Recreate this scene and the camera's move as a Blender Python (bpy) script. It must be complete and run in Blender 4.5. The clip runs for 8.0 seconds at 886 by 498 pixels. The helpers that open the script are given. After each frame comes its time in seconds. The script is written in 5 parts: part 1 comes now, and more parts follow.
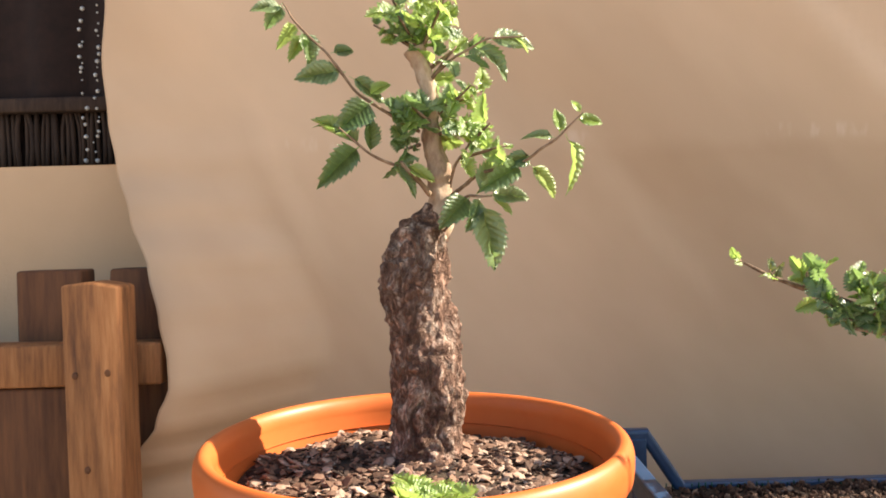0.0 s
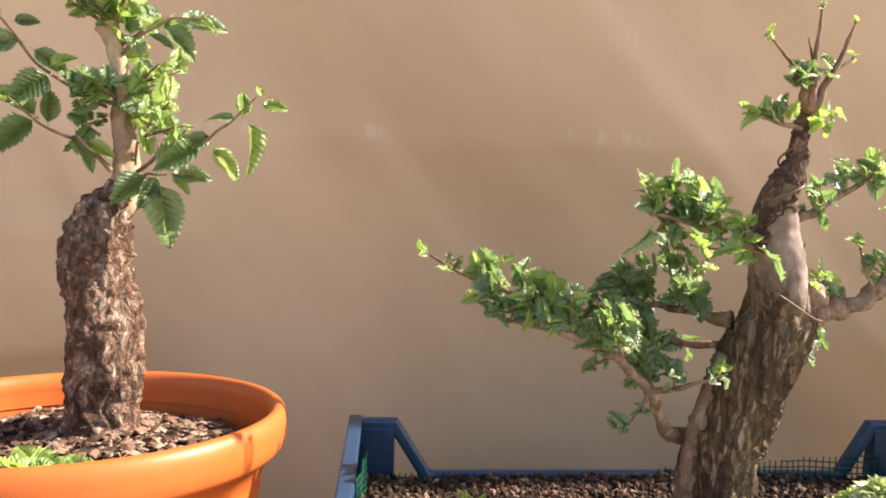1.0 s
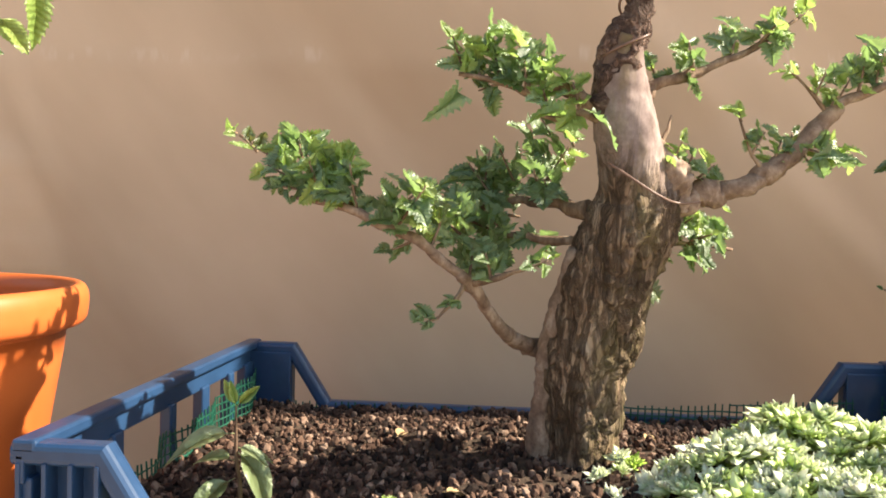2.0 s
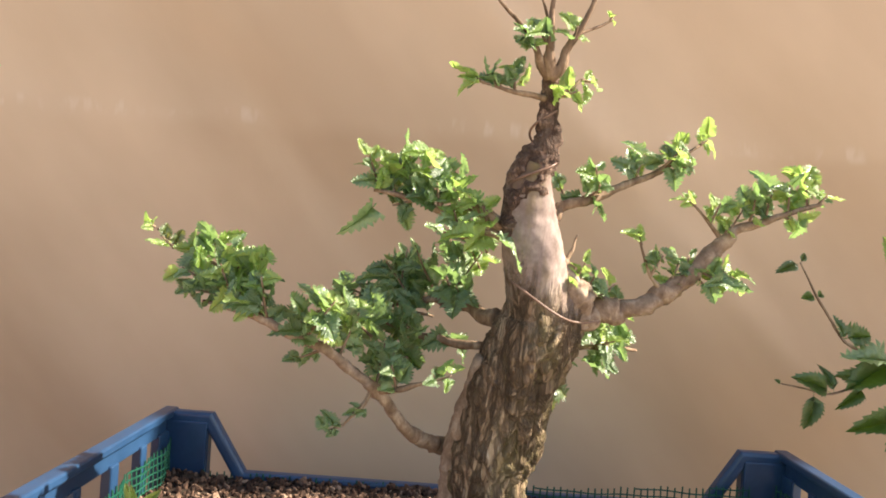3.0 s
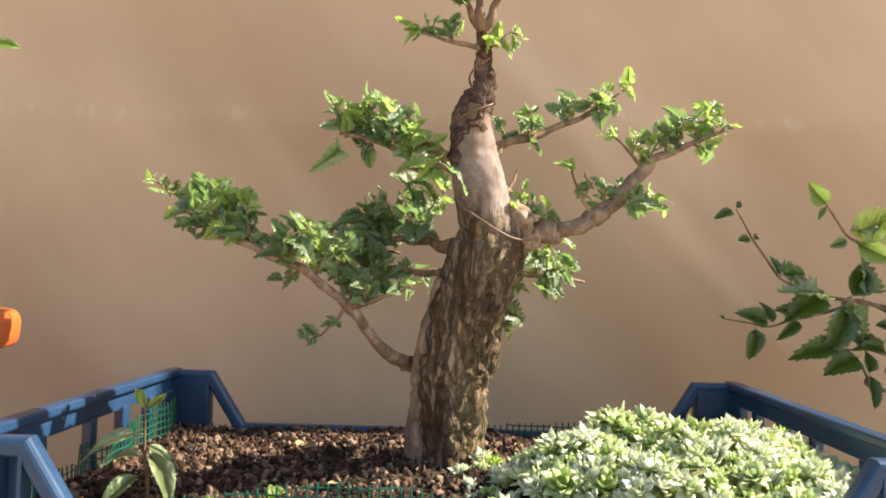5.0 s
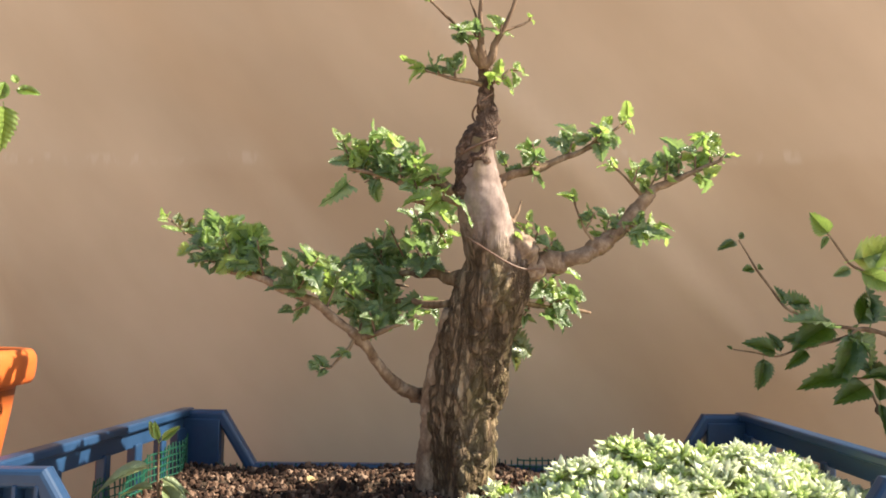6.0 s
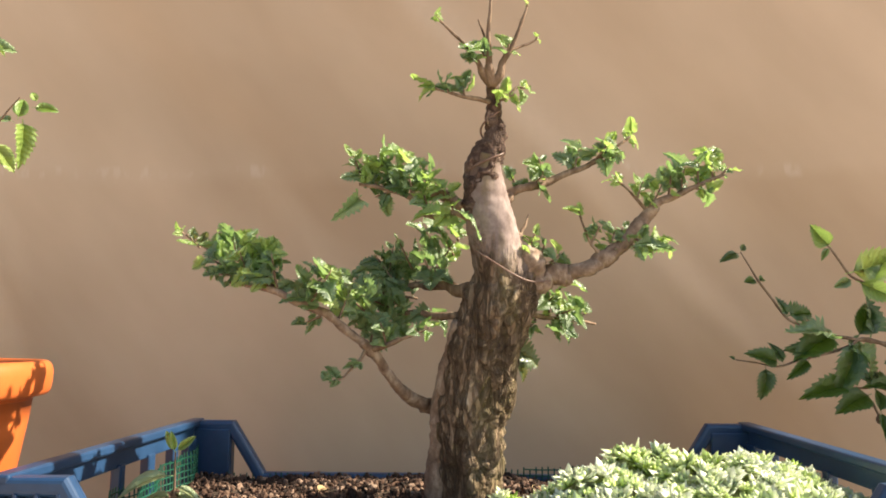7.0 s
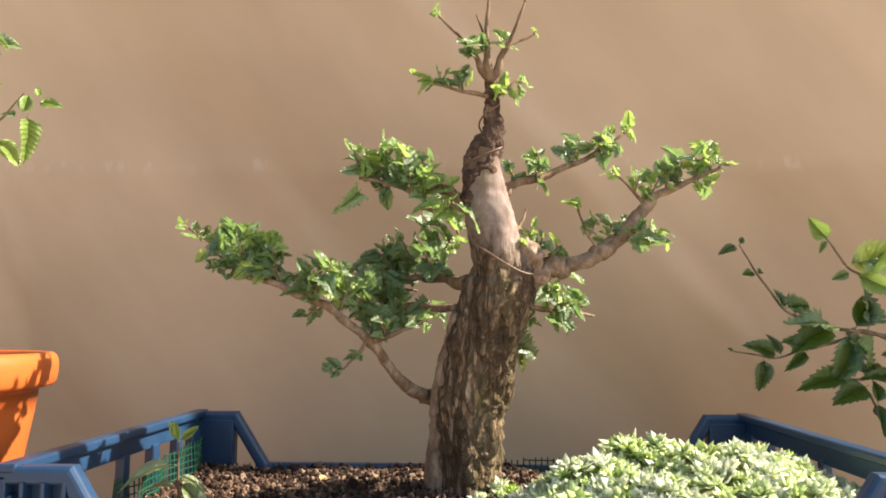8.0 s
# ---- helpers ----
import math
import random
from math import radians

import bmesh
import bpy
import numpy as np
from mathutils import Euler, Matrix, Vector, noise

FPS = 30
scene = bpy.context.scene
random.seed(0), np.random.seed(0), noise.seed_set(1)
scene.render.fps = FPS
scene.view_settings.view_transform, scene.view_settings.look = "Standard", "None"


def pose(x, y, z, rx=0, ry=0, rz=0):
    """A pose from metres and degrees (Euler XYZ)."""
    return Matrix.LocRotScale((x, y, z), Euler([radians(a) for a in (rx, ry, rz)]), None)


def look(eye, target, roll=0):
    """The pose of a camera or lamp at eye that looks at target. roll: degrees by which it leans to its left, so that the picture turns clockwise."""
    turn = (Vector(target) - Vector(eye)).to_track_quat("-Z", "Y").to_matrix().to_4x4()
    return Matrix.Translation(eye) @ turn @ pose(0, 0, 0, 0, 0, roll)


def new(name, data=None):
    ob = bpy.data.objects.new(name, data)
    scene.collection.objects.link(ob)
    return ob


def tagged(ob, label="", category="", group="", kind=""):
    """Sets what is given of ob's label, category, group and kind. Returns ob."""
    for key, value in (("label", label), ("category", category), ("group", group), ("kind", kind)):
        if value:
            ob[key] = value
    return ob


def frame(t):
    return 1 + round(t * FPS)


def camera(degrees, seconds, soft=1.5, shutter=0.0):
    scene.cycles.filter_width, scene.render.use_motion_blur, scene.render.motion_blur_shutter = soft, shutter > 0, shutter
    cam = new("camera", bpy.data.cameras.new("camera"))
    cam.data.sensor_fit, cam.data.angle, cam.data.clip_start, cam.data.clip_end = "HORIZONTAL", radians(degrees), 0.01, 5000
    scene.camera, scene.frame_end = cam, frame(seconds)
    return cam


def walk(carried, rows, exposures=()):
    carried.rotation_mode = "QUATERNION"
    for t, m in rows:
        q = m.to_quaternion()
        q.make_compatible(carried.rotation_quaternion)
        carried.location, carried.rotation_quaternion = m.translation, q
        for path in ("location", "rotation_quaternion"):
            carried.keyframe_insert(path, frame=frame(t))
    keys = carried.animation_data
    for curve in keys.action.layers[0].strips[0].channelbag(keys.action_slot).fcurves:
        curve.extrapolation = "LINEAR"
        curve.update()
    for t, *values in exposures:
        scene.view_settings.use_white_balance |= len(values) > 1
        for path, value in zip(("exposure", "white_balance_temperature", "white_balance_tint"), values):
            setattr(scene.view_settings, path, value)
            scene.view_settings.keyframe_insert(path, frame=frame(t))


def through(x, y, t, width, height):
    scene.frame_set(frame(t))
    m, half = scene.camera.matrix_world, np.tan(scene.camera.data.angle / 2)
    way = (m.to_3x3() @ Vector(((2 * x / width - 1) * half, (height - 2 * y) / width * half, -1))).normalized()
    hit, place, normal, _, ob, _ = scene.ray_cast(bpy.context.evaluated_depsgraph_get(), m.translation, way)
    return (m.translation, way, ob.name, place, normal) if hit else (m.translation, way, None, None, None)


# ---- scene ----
# ---------------------------------------------------------------- camera
cam = camera(60.0, 8.0, soft=1.8)
PATH = [
    (0, (-0.4430, -0.5510, 0.4130), (-0.4430, 1.4490, 0.3810), -1.50),
    (0.5, (-0.3330, -0.5560, 0.4240), (-0.3280, 1.4430, 0.3590), -2.80),
    (1, (-0.2660, -0.5670, 0.4030), (-0.1080, 1.4270, 0.3690), 1.40),
    (1.5, (-0.1270, -0.5220, 0.3440), (-0.2390, 1.4750, 0.3270), 1.70),
    (1.7, (-0.0900, -0.5080, 0.3210), (-0.2560, 1.4850, 0.2960), 1.70),
    (2.8, (-0.0290, -0.5090, 0.3860), (-0.1300, 1.4840, 0.2620), 0.40),
    (3, (-0.0340, -0.5210, 0.3900), (-0.0570, 1.4780, 0.3850), 4.00),
    (3.5, (-0.0120, -0.5720, 0.3350), (0.0210, 1.4270, 0.3070), 0.60),
    (4, (-0.0010, -0.6300, 0.3460), (-0.1040, 1.3540, 0.5740), -1.60),
    (4.5, (-0.0160, -0.6190, 0.3070), (-0.0740, 1.3770, 0.4190), 1.10),
    (4.7, (0.0030, -0.5980, 0.3180), (-0.0380, 1.4000, 0.3940), 1.50),
    (5.8, (-0.0025, -0.6083, 0.3049), (-0.0372, 1.3814, 0.4939), 0.50),
    (6, (0.0035, -0.6103, 0.3029), (-0.0552, 1.3774, 0.5159), 0.35),
    (6.5, (0.0015, -0.6137, 0.3035), (-0.0621, 1.3730, 0.5254), 0.26),
    (7, (-0.0027, -0.6242, 0.3033), (-0.0626, 1.3604, 0.5436), 0.25),
    (7.5, (-0.0012, -0.6273, 0.3028), (-0.0610, 1.3598, 0.5216), 0.25),
    (8, (0.0015, -0.6312, 0.3027), (-0.0694, 1.3552, 0.5240), 0.23),
]
walk(cam, [(t, look(eye, target, roll)) for t, eye, target, roll in PATH], exposures=((0, 1.59, 7250, 11), (1.5, 1.53, 7150, 10), (3, 1.78, 7150, 9), (3.5, 1.77, 7150, 8), (4, 1.52, 7200, 8), (4.5, 1.49, 7200, 8), (8, 1.43, 7250, 8)))

# ---------------------------------------------------------------- light
world = bpy.data.worlds.new("sky")
scene.world = world
world.use_nodes = True
SUN_TO = Vector((0.785, 0.065, 0.61)).normalized()
_sky = world.node_tree.nodes.new("ShaderNodeTexSky")
_sky.sky_type, _sky.sun_disc = "NISHITA", False
_sky.sun_elevation = math.asin(SUN_TO.z)
_sky.sun_rotation = math.atan2(SUN_TO.x, SUN_TO.y)
_bg = world.node_tree.nodes["Background"]
_bg.inputs["Strength"].default_value = 0.100
world.node_tree.links.new(_sky.outputs[0], _bg.inputs["Color"])
_sun = bpy.data.lights.new("sun", "SUN")
_sun.energy, _sun.angle, _sun.color = 5.0, radians(0.6), (1.0, 0.93, 0.82)
sun = new("sun", _sun)
sun.matrix_world = look(SUN_TO * 6, (0, 0, 0))


# ---------------------------------------------------------------- materials
def material(name):
    m = bpy.data.materials.new(name)
    m.use_nodes = True
    return m, m.node_tree, m.node_tree.nodes["Principled BSDF"]


def node(tree, kind, inputs=(), **settings):
    n = tree.nodes.new(kind)
    if "operation" in settings:
        n.operation = settings["operation"]
    if "data_type" in settings:
        n.data_type = settings["data_type"]
    if "blend_type" in settings:
        n.blend_type = settings["blend_type"]
    if "interpolation_type" in settings:
        n.interpolation_type = settings["interpolation_type"]
    for key, value in dict(inputs).items():
        if isinstance(value, bpy.types.NodeSocket):
            tree.links.new(value, n.inputs[key])
        else:
            n.inputs[key].default_value = value
    return n


def ramp(tree, fac, stops):
    n = node(tree, "ShaderNodeValToRGB", {"Fac": fac})
    els = n.color_ramp.elements
    while len(els) < len(stops):
        els.new(0.5)
    for e, (p, c) in zip(els, stops):
        e.position, e.color = p, (*c, 1)
    return n.outputs["Color"]


def coords(tree, scale=(1, 1, 1), which="Object"):
    tc = node(tree, "ShaderNodeTexCoord")
    return node(tree, "ShaderNodeMapping", {"Vector": tc.outputs[which], "Scale": scale}).outputs[0]


def noise_tex(tree, vec, scale, detail=5, rough=0.55, distortion=0.0):
    return node(tree, "ShaderNodeTexNoise", {"Vector": vec, "Scale": scale, "Detail": detail, "Roughness": rough, "Distortion": distortion}).outputs["Fac"]


def bump(tree, bsdf, height, strength, distance):
    b = node(tree, "ShaderNodeBump", {"Height": height, "Strength": strength, "Distance": distance})
    tree.links.new(b.outputs[0], bsdf.inputs["Normal"])


def mixc(tree, fac, a, b, blend="MIX"):
    n = node(tree, "ShaderNodeMix", data_type="RGBA", blend_type=blend)
    for i, v in ((0, fac), (6, a), (7, b)):
        if isinstance(v, bpy.types.NodeSocket):
            tree.links.new(v, n.inputs[i])
        else:
            n.inputs[i].default_value = (*v, 1) if isinstance(v, tuple) else v
    return n.outputs[2]


def calc(tree, op, a, b=0.0):
    n = node(tree, "ShaderNodeMath", operation=op)
    for i, v in ((0, a), (1, b)):
        if isinstance(v, bpy.types.NodeSocket):
            tree.links.new(v, n.inputs[i])
        else:
            n.inputs[i].default_value = v
    return n.outputs[0]


def grained(name, stops, scale, big=3.0, rough=0.8, relief=0.3, dist=0.002, stretch=(1, 1, 1), spread=0.25, island=False, spec=0.3):
    """Colour from two scales of noise, fine relief from the finer one."""
    m, t, b = material(name)
    v = coords(t, stretch)
    fine, wide = noise_tex(t, v, scale, 6, 0.65), noise_tex(t, v, big, 3)
    f = calc(t, "ADD", calc(t, "MULTIPLY", fine, 0.6), calc(t, "MULTIPLY", wide, 0.4))
    if island:
        g = node(t, "ShaderNodeNewGeometry").outputs["Random Per Island"]
        f = calc(t, "ADD", calc(t, "MULTIPLY", f, 0.5), calc(t, "MULTIPLY", g, 0.5))
    c = ramp(t, f, stops)
    t.links.new(c, b.inputs["Base Color"])
    r = node(t, "ShaderNodeMapRange", {"Value": fine, "To Min": max(rough - spread / 2, 0.05), "To Max": min(rough + spread / 2, 1)})
    t.links.new(r.outputs[0], b.inputs["Roughness"])
    b.inputs["Specular IOR Level"].default_value = spec
    bump(t, b, fine, relief, dist)
    return m


def plaster():
    m, t, b = material("ochre_plaster")
    v = coords(t)
    wide, mid, fine = noise_tex(t, v, 2.2, 4), noise_tex(t, v, 14, 5, 0.6, 0.4), noise_tex(t, v, 170, 4, 0.7)
    c = ramp(t, wide, [(0.3, (0.56, 0.37, 0.225)), (0.7, (0.70, 0.48, 0.31))])
    c = mixc(t, calc(t, "MULTIPLY", mid, 0.30), c, (0.45, 0.305, 0.19))
    t.links.new(c, b.inputs["Base Color"])
    b.inputs["Roughness"].default_value = 0.9
    b.inputs["Specular IOR Level"].default_value = 0.15
    bump(t, b, calc(t, "ADD", calc(t, "MULTIPLY", fine, 0.6), mid), 0.35, 0.003)
    return m


def sheeting():
    """Tan cloth with slanting light and shade put into its colour, and an old soft wash mark."""
    m, t, b = material("tan_cloth")
    v = coords(t)
    # slanted noise paints soft streaks of light and shade into the cloth colour
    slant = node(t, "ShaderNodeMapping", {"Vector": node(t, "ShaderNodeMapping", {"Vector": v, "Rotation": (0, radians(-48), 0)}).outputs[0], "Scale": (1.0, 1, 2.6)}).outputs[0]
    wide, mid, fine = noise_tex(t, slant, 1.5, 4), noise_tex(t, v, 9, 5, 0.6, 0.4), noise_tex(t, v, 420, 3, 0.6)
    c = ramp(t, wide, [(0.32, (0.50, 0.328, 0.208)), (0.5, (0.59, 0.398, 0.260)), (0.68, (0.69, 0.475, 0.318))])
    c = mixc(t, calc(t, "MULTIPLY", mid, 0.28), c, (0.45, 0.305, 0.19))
    xyz = node(t, "ShaderNodeSeparateXYZ", {"Vector": v})
    # paler above a soft uneven line, with small chalky scuffs along it
    z = calc(t, "ADD", xyz.outputs["Z"], calc(t, "MULTIPLY", calc(t, "SUBTRACT", noise_tex(t, v, 5.0, 4), 0.5), 0.09))
    wash = node(t, "ShaderNodeMapRange", {"Value": z, "From Min": 0.505, "From Max": 0.535, "To Max": 0.14}, interpolation_type="SMOOTHSTEP").outputs[0]
    c = mixc(t, wash, c, (0.78, 0.58, 0.42))
    dash = noise_tex(t, node(t, "ShaderNodeMapping", {"Vector": v, "Scale": (1.0, 1.0, 0.3)}).outputs[0], 75, 2, 0.5)
    gate = noise_tex(t, v, 11, 2)
    off = calc(t, "ABSOLUTE", calc(t, "SUBTRACT", xyz.outputs["Z"], 0.528))
    level = node(t, "ShaderNodeMapRange", {"Value": off, "From Min": 0.002, "From Max": 0.013, "To Min": 1.0, "To Max": 0.0}, interpolation_type="SMOOTHSTEP").outputs[0]
    scuff = node(t, "ShaderNodeMapRange", {"Value": dash, "From Min": 0.50, "From Max": 0.70}, interpolation_type="SMOOTHSTEP").outputs[0]
    some = node(t, "ShaderNodeMapRange", {"Value": gate, "From Min": 0.47, "From Max": 0.60, "To Max": 0.20}, interpolation_type="SMOOTHSTEP").outputs[0]
    c = mixc(t, calc(t, "MULTIPLY", calc(t, "MULTIPLY", scuff, level), some), c, (0.86, 0.74, 0.62))
    t.links.new(c, b.inputs["Base Color"])
    b.inputs["Roughness"].default_value = 0.9
    b.inputs["Specular IOR Level"].default_value = 0.15
    bump(t, b, calc(t, "ADD", calc(t, "MULTIPLY", fine, 0.12), mid), 0.20, 0.003)
    return m


def bark(name, dark, mid, pale, moss=None, scale=60, crack=0.0, tall=0.3, smooth=None, gap=0.68):
    m, t, b = material(name)
    v = coords(t, (1, 1, tall))
    fine, wide = noise_tex(t, v, scale * 3, 6, 0.7), noise_tex(t, v, scale, 4, 0.6, 0.6)
    c = ramp(t, calc(t, "ADD", calc(t, "MULTIPLY", wide, 0.6), calc(t, "MULTIPLY", fine, 0.4)), [(0.33, dark), (0.5, mid), (0.68, pale)])
    height = calc(t, "ADD", fine, calc(t, "MULTIPLY", wide, 1.5))
    if crack:
        cuts = []
        for k, (s, wide_cut) in enumerate(((crack, 0.075), (crack * 2.3, 0.06))):
            n = noise_tex(t, node(t, "ShaderNodeVectorMath", {0: v, 1: (3.1 * k, 1.7 * k, 0.0)}, operation="ADD").outputs[0], s, 5, 0.62, 1.4)
            cuts.append(node(t, "ShaderNodeMapRange", {"Value": calc(t, "ABSOLUTE", calc(t, "SUBTRACT", n, 0.5)), "From Max": wide_cut}, interpolation_type="SMOOTHSTEP").outputs[0])
        open_ = calc(t, "MULTIPLY", cuts[0], calc(t, "ADD", calc(t, "MULTIPLY", cuts[1], 0.4), 0.6))
        shut = calc(t, "MULTIPLY", calc(t, "SUBTRACT", 1.0, open_), gap)
        rise = calc(t, "MULTIPLY", open_, 2.0)
        if smooth:
            # bark gives way to a smooth skin higher up
            s = node(t, "ShaderNodeSeparateXYZ", {"Vector": node(t, "ShaderNodeTexCoord").outputs["Object"]})
            h = calc(t, "ADD", s.outputs["Z"], calc(t, "ADD", calc(t, "MULTIPLY", s.outputs["X"], 0.3), calc(t, "MULTIPLY", calc(t, "SUBTRACT", wide, 0.5), 0.10)))
            up = node(t, "ShaderNodeMapRange", {"Value": h, "From Min": 0.183, "From Max": 0.222}, interpolation_type="SMOOTHSTEP").outputs[0]
            shut = calc(t, "MULTIPLY", shut, calc(t, "SUBTRACT", 1.0, up))
            rise = calc(t, "MULTIPLY", rise, calc(t, "SUBTRACT", 1.0, calc(t, "MULTIPLY", up, 0.985)))
            u = coords(t, (1, 1, 0.75))
            skin = ramp(t, calc(t, "ADD", calc(t, "MULTIPLY", noise_tex(t, u, 38, 4, 0.6, 0.5), 0.65), calc(t, "MULTIPLY", noise_tex(t, u, 210, 5, 0.7), 0.35)), [(0.33, smooth[0]), (0.5, smooth[1]), (0.68, smooth[2])])
            # dark rough bark again round the old cut at the top
            rag = calc(t, "MULTIPLY", calc(t, "SUBTRACT", noise_tex(t, u, 70, 5, 0.65), 0.5), 0.07)
            top = calc(t, "ADD", calc(t, "SUBTRACT", s.outputs["Z"], calc(t, "MULTIPLY", s.outputs["X"], 1.0)), rag)
            top = node(t, "ShaderNodeMapRange", {"Value": top, "From Min": 0.232, "From Max": 0.262, "To Max": 0.9}, interpolation_type="SMOOTHSTEP").outputs[0]
            skin = mixc(t, top, skin, (0.12, 0.072, 0.054))
            c = mixc(t, up, c, skin)
        c = mixc(t, shut, c, tuple(k * 0.6 for k in dark))
        height = calc(t, "MULTIPLY", height, 0.5)
        if smooth:
            height = calc(t, "MULTIPLY", height, calc(t, "SUBTRACT", 1.0, calc(t, "MULTIPLY", up, 0.92)))
        height = calc(t, "ADD", height, rise)
    if moss:
        g = node(t, "ShaderNodeMapRange", {"Value": noise_tex(t, v, 26, 5, 0.7), "From Min": 0.52, "From Max": 0.68, "To Max": 0.55}).outputs[0]
        c = mixc(t, g, c, moss)
    t.links.new(c, b.inputs["Base Color"])
    b.inputs["Roughness"].default_value = 0.85
    b.inputs["Specular IOR Level"].default_value = 0.25
    bump(t, b, height, 0.9 if crack else 0.6, 0.0026 if crack else 0.0014)
    return m


def leafy(name, deep, bright, glow, through=0.36, gloss=0.40, ribs=0.11, veins=0.40):
    """A leaf: veins run forward from the midrib; light comes through it."""
    m, t, b = material(name)
    tc = node(t, "ShaderNodeTexCoord").outputs["Object"]
    s = node(t, "ShaderNodeSeparateXYZ", {"Vector": tc})
    ay = calc(t, "ABSOLUTE", s.outputs["Y"])
    wave = calc(t, "SINE", calc(t, "MULTIPLY", calc(t, "SUBTRACT", s.outputs["X"], calc(t, "MULTIPLY", ay, 0.75)), 56))
    rib = node(t, "ShaderNodeMapRange", {"Value": ay, "From Max": 0.025, "To Min": 1, "To Max": 0}).outputs[0]
    vein = calc(t, "MAXIMUM", node(t, "ShaderNodeMapRange", {"Value": wave, "From Min": 0.8, "From Max": 1.0, "To Max": 0.5}).outputs[0], rib)
    rnd = node(t, "ShaderNodeObjectInfo").outputs["Random"]
    f = calc(t, "ADD", calc(t, "MULTIPLY", rnd, 0.6), calc(t, "MULTIPLY", noise_tex(t, tc, 5), 0.4))
    c = ramp(t, f, [(0.2, deep), (0.8, bright)])
    c = mixc(t, calc(t, "MULTIPLY", vein, veins), c, glow)
    t.links.new(c, b.inputs["Base Color"])
    b.inputs["Roughness"].default_value = gloss
    b.inputs["Specular IOR Level"].default_value = 1.0
    b.inputs["Coat Weight"].default_value = 0.5
    b.inputs["Coat Roughness"].default_value = 0.30
    bump(t, b, calc(t, "ADD", noise_tex(t, tc, 7), calc(t, "MULTIPLY", wave, ribs)), 0.35, 0.03)
    tr = node(t, "ShaderNodeBsdfTranslucent", {"Color": mixc(t, 0.55, c, glow)})
    mx = node(t, "ShaderNodeMixShader", {0: through, 1: b.outputs[0], 2: tr.outputs[0]})
    t.links.new(mx.outputs[0], t.nodes["Material Output"].inputs["Surface"])
    return m


def houseleek_skin():
    """Green at the heart, pale and downy towards the leaf tips."""
    m, t, b = material("houseleek_leaf")
    tc = node(t, "ShaderNodeTexCoord").outputs["Object"]
    d = node(t, "ShaderNodeVectorMath", {0: tc}, operation="LENGTH").outputs["Value"]
    rnd = node(t, "ShaderNodeObjectInfo").outputs["Random"]
    f = calc(t, "ADD", calc(t, "MULTIPLY", d, 0.55), calc(t, "ADD", calc(t, "MULTIPLY", noise_tex(t, tc, 6), 0.35), calc(t, "MULTIPLY", rnd, 0.34)))
    c = ramp(t, f, [(0.22, (0.27, 0.44, 0.07)), (0.42, (0.55, 0.70, 0.20)), (0.60, (0.76, 0.86, 0.46)), (0.84, (0.92, 0.95, 0.80))])
    t.links.new(c, b.inputs["Base Color"])
    b.inputs["Roughness"].default_value = 0.42
    b.inputs["Specular IOR Level"].default_value = 0.6
    bump(t, b, noise_tex(t, tc, 20), 0.2, 0.02)
    tr = node(t, "ShaderNodeBsdfTranslucent", {"Color": c})
    mx = node(t, "ShaderNodeMixShader", {0: 0.38, 1: b.outputs[0], 2: tr.outputs[0]})
    t.links.new(mx.outputs[0], t.nodes["Material Output"].inputs["Surface"])
    return m


M_WALL = plaster()
M_SHEET = sheeting()
M_GROUND = grained("terrace_concrete", [(0.3, (0.28, 0.22, 0.17)), (0.7, (0.46, 0.38, 0.30))], 90, 4, 0.9)
M_TERRA = grained("terracotta_plastic", [(0.3, (0.49, 0.103, 0.023)), (0.7, (0.585, 0.146, 0.036))], 22, 6, 0.45, 0.08, 0.0006, spread=0.15, spec=0.4)
M_BLUE = grained("blue_plastic", [(0.3, (0.010, 0.032, 0.080)), (0.72, (0.022, 0.066, 0.152))], 40, 8, 0.34, 0.12, 0.0006, spread=0.25, spec=0.5)
M_NET = grained("green_net_plastic", [(0.3, (0.006, 0.044, 0.028)), (0.7, (0.010, 0.096, 0.060))], 60, 8, 0.45, 0.1, 0.0004)
M_SOIL = grained("dark_soil", [(0.3, (0.018, 0.012, 0.008)), (0.7, (0.085, 0.056, 0.038))], 150, 25, 0.95, 0.8, 0.004)
M_PEBBLE = grained("pumice_gravel", [(0.28, (0.011, 0.006, 0.004)), (0.47, (0.046, 0.023, 0.015)), (0.66, (0.14, 0.080, 0.054)), (0.88, (0.44, 0.32, 0.24))], 380, 120, 0.9, 0.6, 0.0012, island=True)
M_CHIP = grained("bark_chips", [(0.26, (0.022, 0.013, 0.010)), (0.45, (0.115, 0.062, 0.042)), (0.62, (0.26, 0.155, 0.108)), (0.8, (0.46, 0.36, 0.29))], 300, 90, 0.8, 0.6, 0.0012, island=True, stretch=(1, 1, 0.6))
M_WOOD = grained("weathered_pine", [(0.32, (0.11, 0.042, 0.018)), (0.5, (0.29, 0.120, 0.045)), (0.7, (0.42, 0.200, 0.085))], 26, 9, 0.7, 0.35, 0.0015, stretch=(6, 6, 0.6))
# dark pine for knots; on boards and panel the colour includes their shade
M_WOODB = grained("dark_shaded_pine", [(0.32, (0.065, 0.025, 0.012)), (0.7, (0.19, 0.080, 0.036))], 26, 9, 0.75, 0.35, 0.0015, stretch=(6, 6, 0.6))
M_BARK1 = bark("flaky_bark", (0.06, 0.029, 0.020), (0.27, 0.155, 0.112), (0.74, 0.60, 0.50), scale=95, crack=60, tall=0.6, gap=0.5)
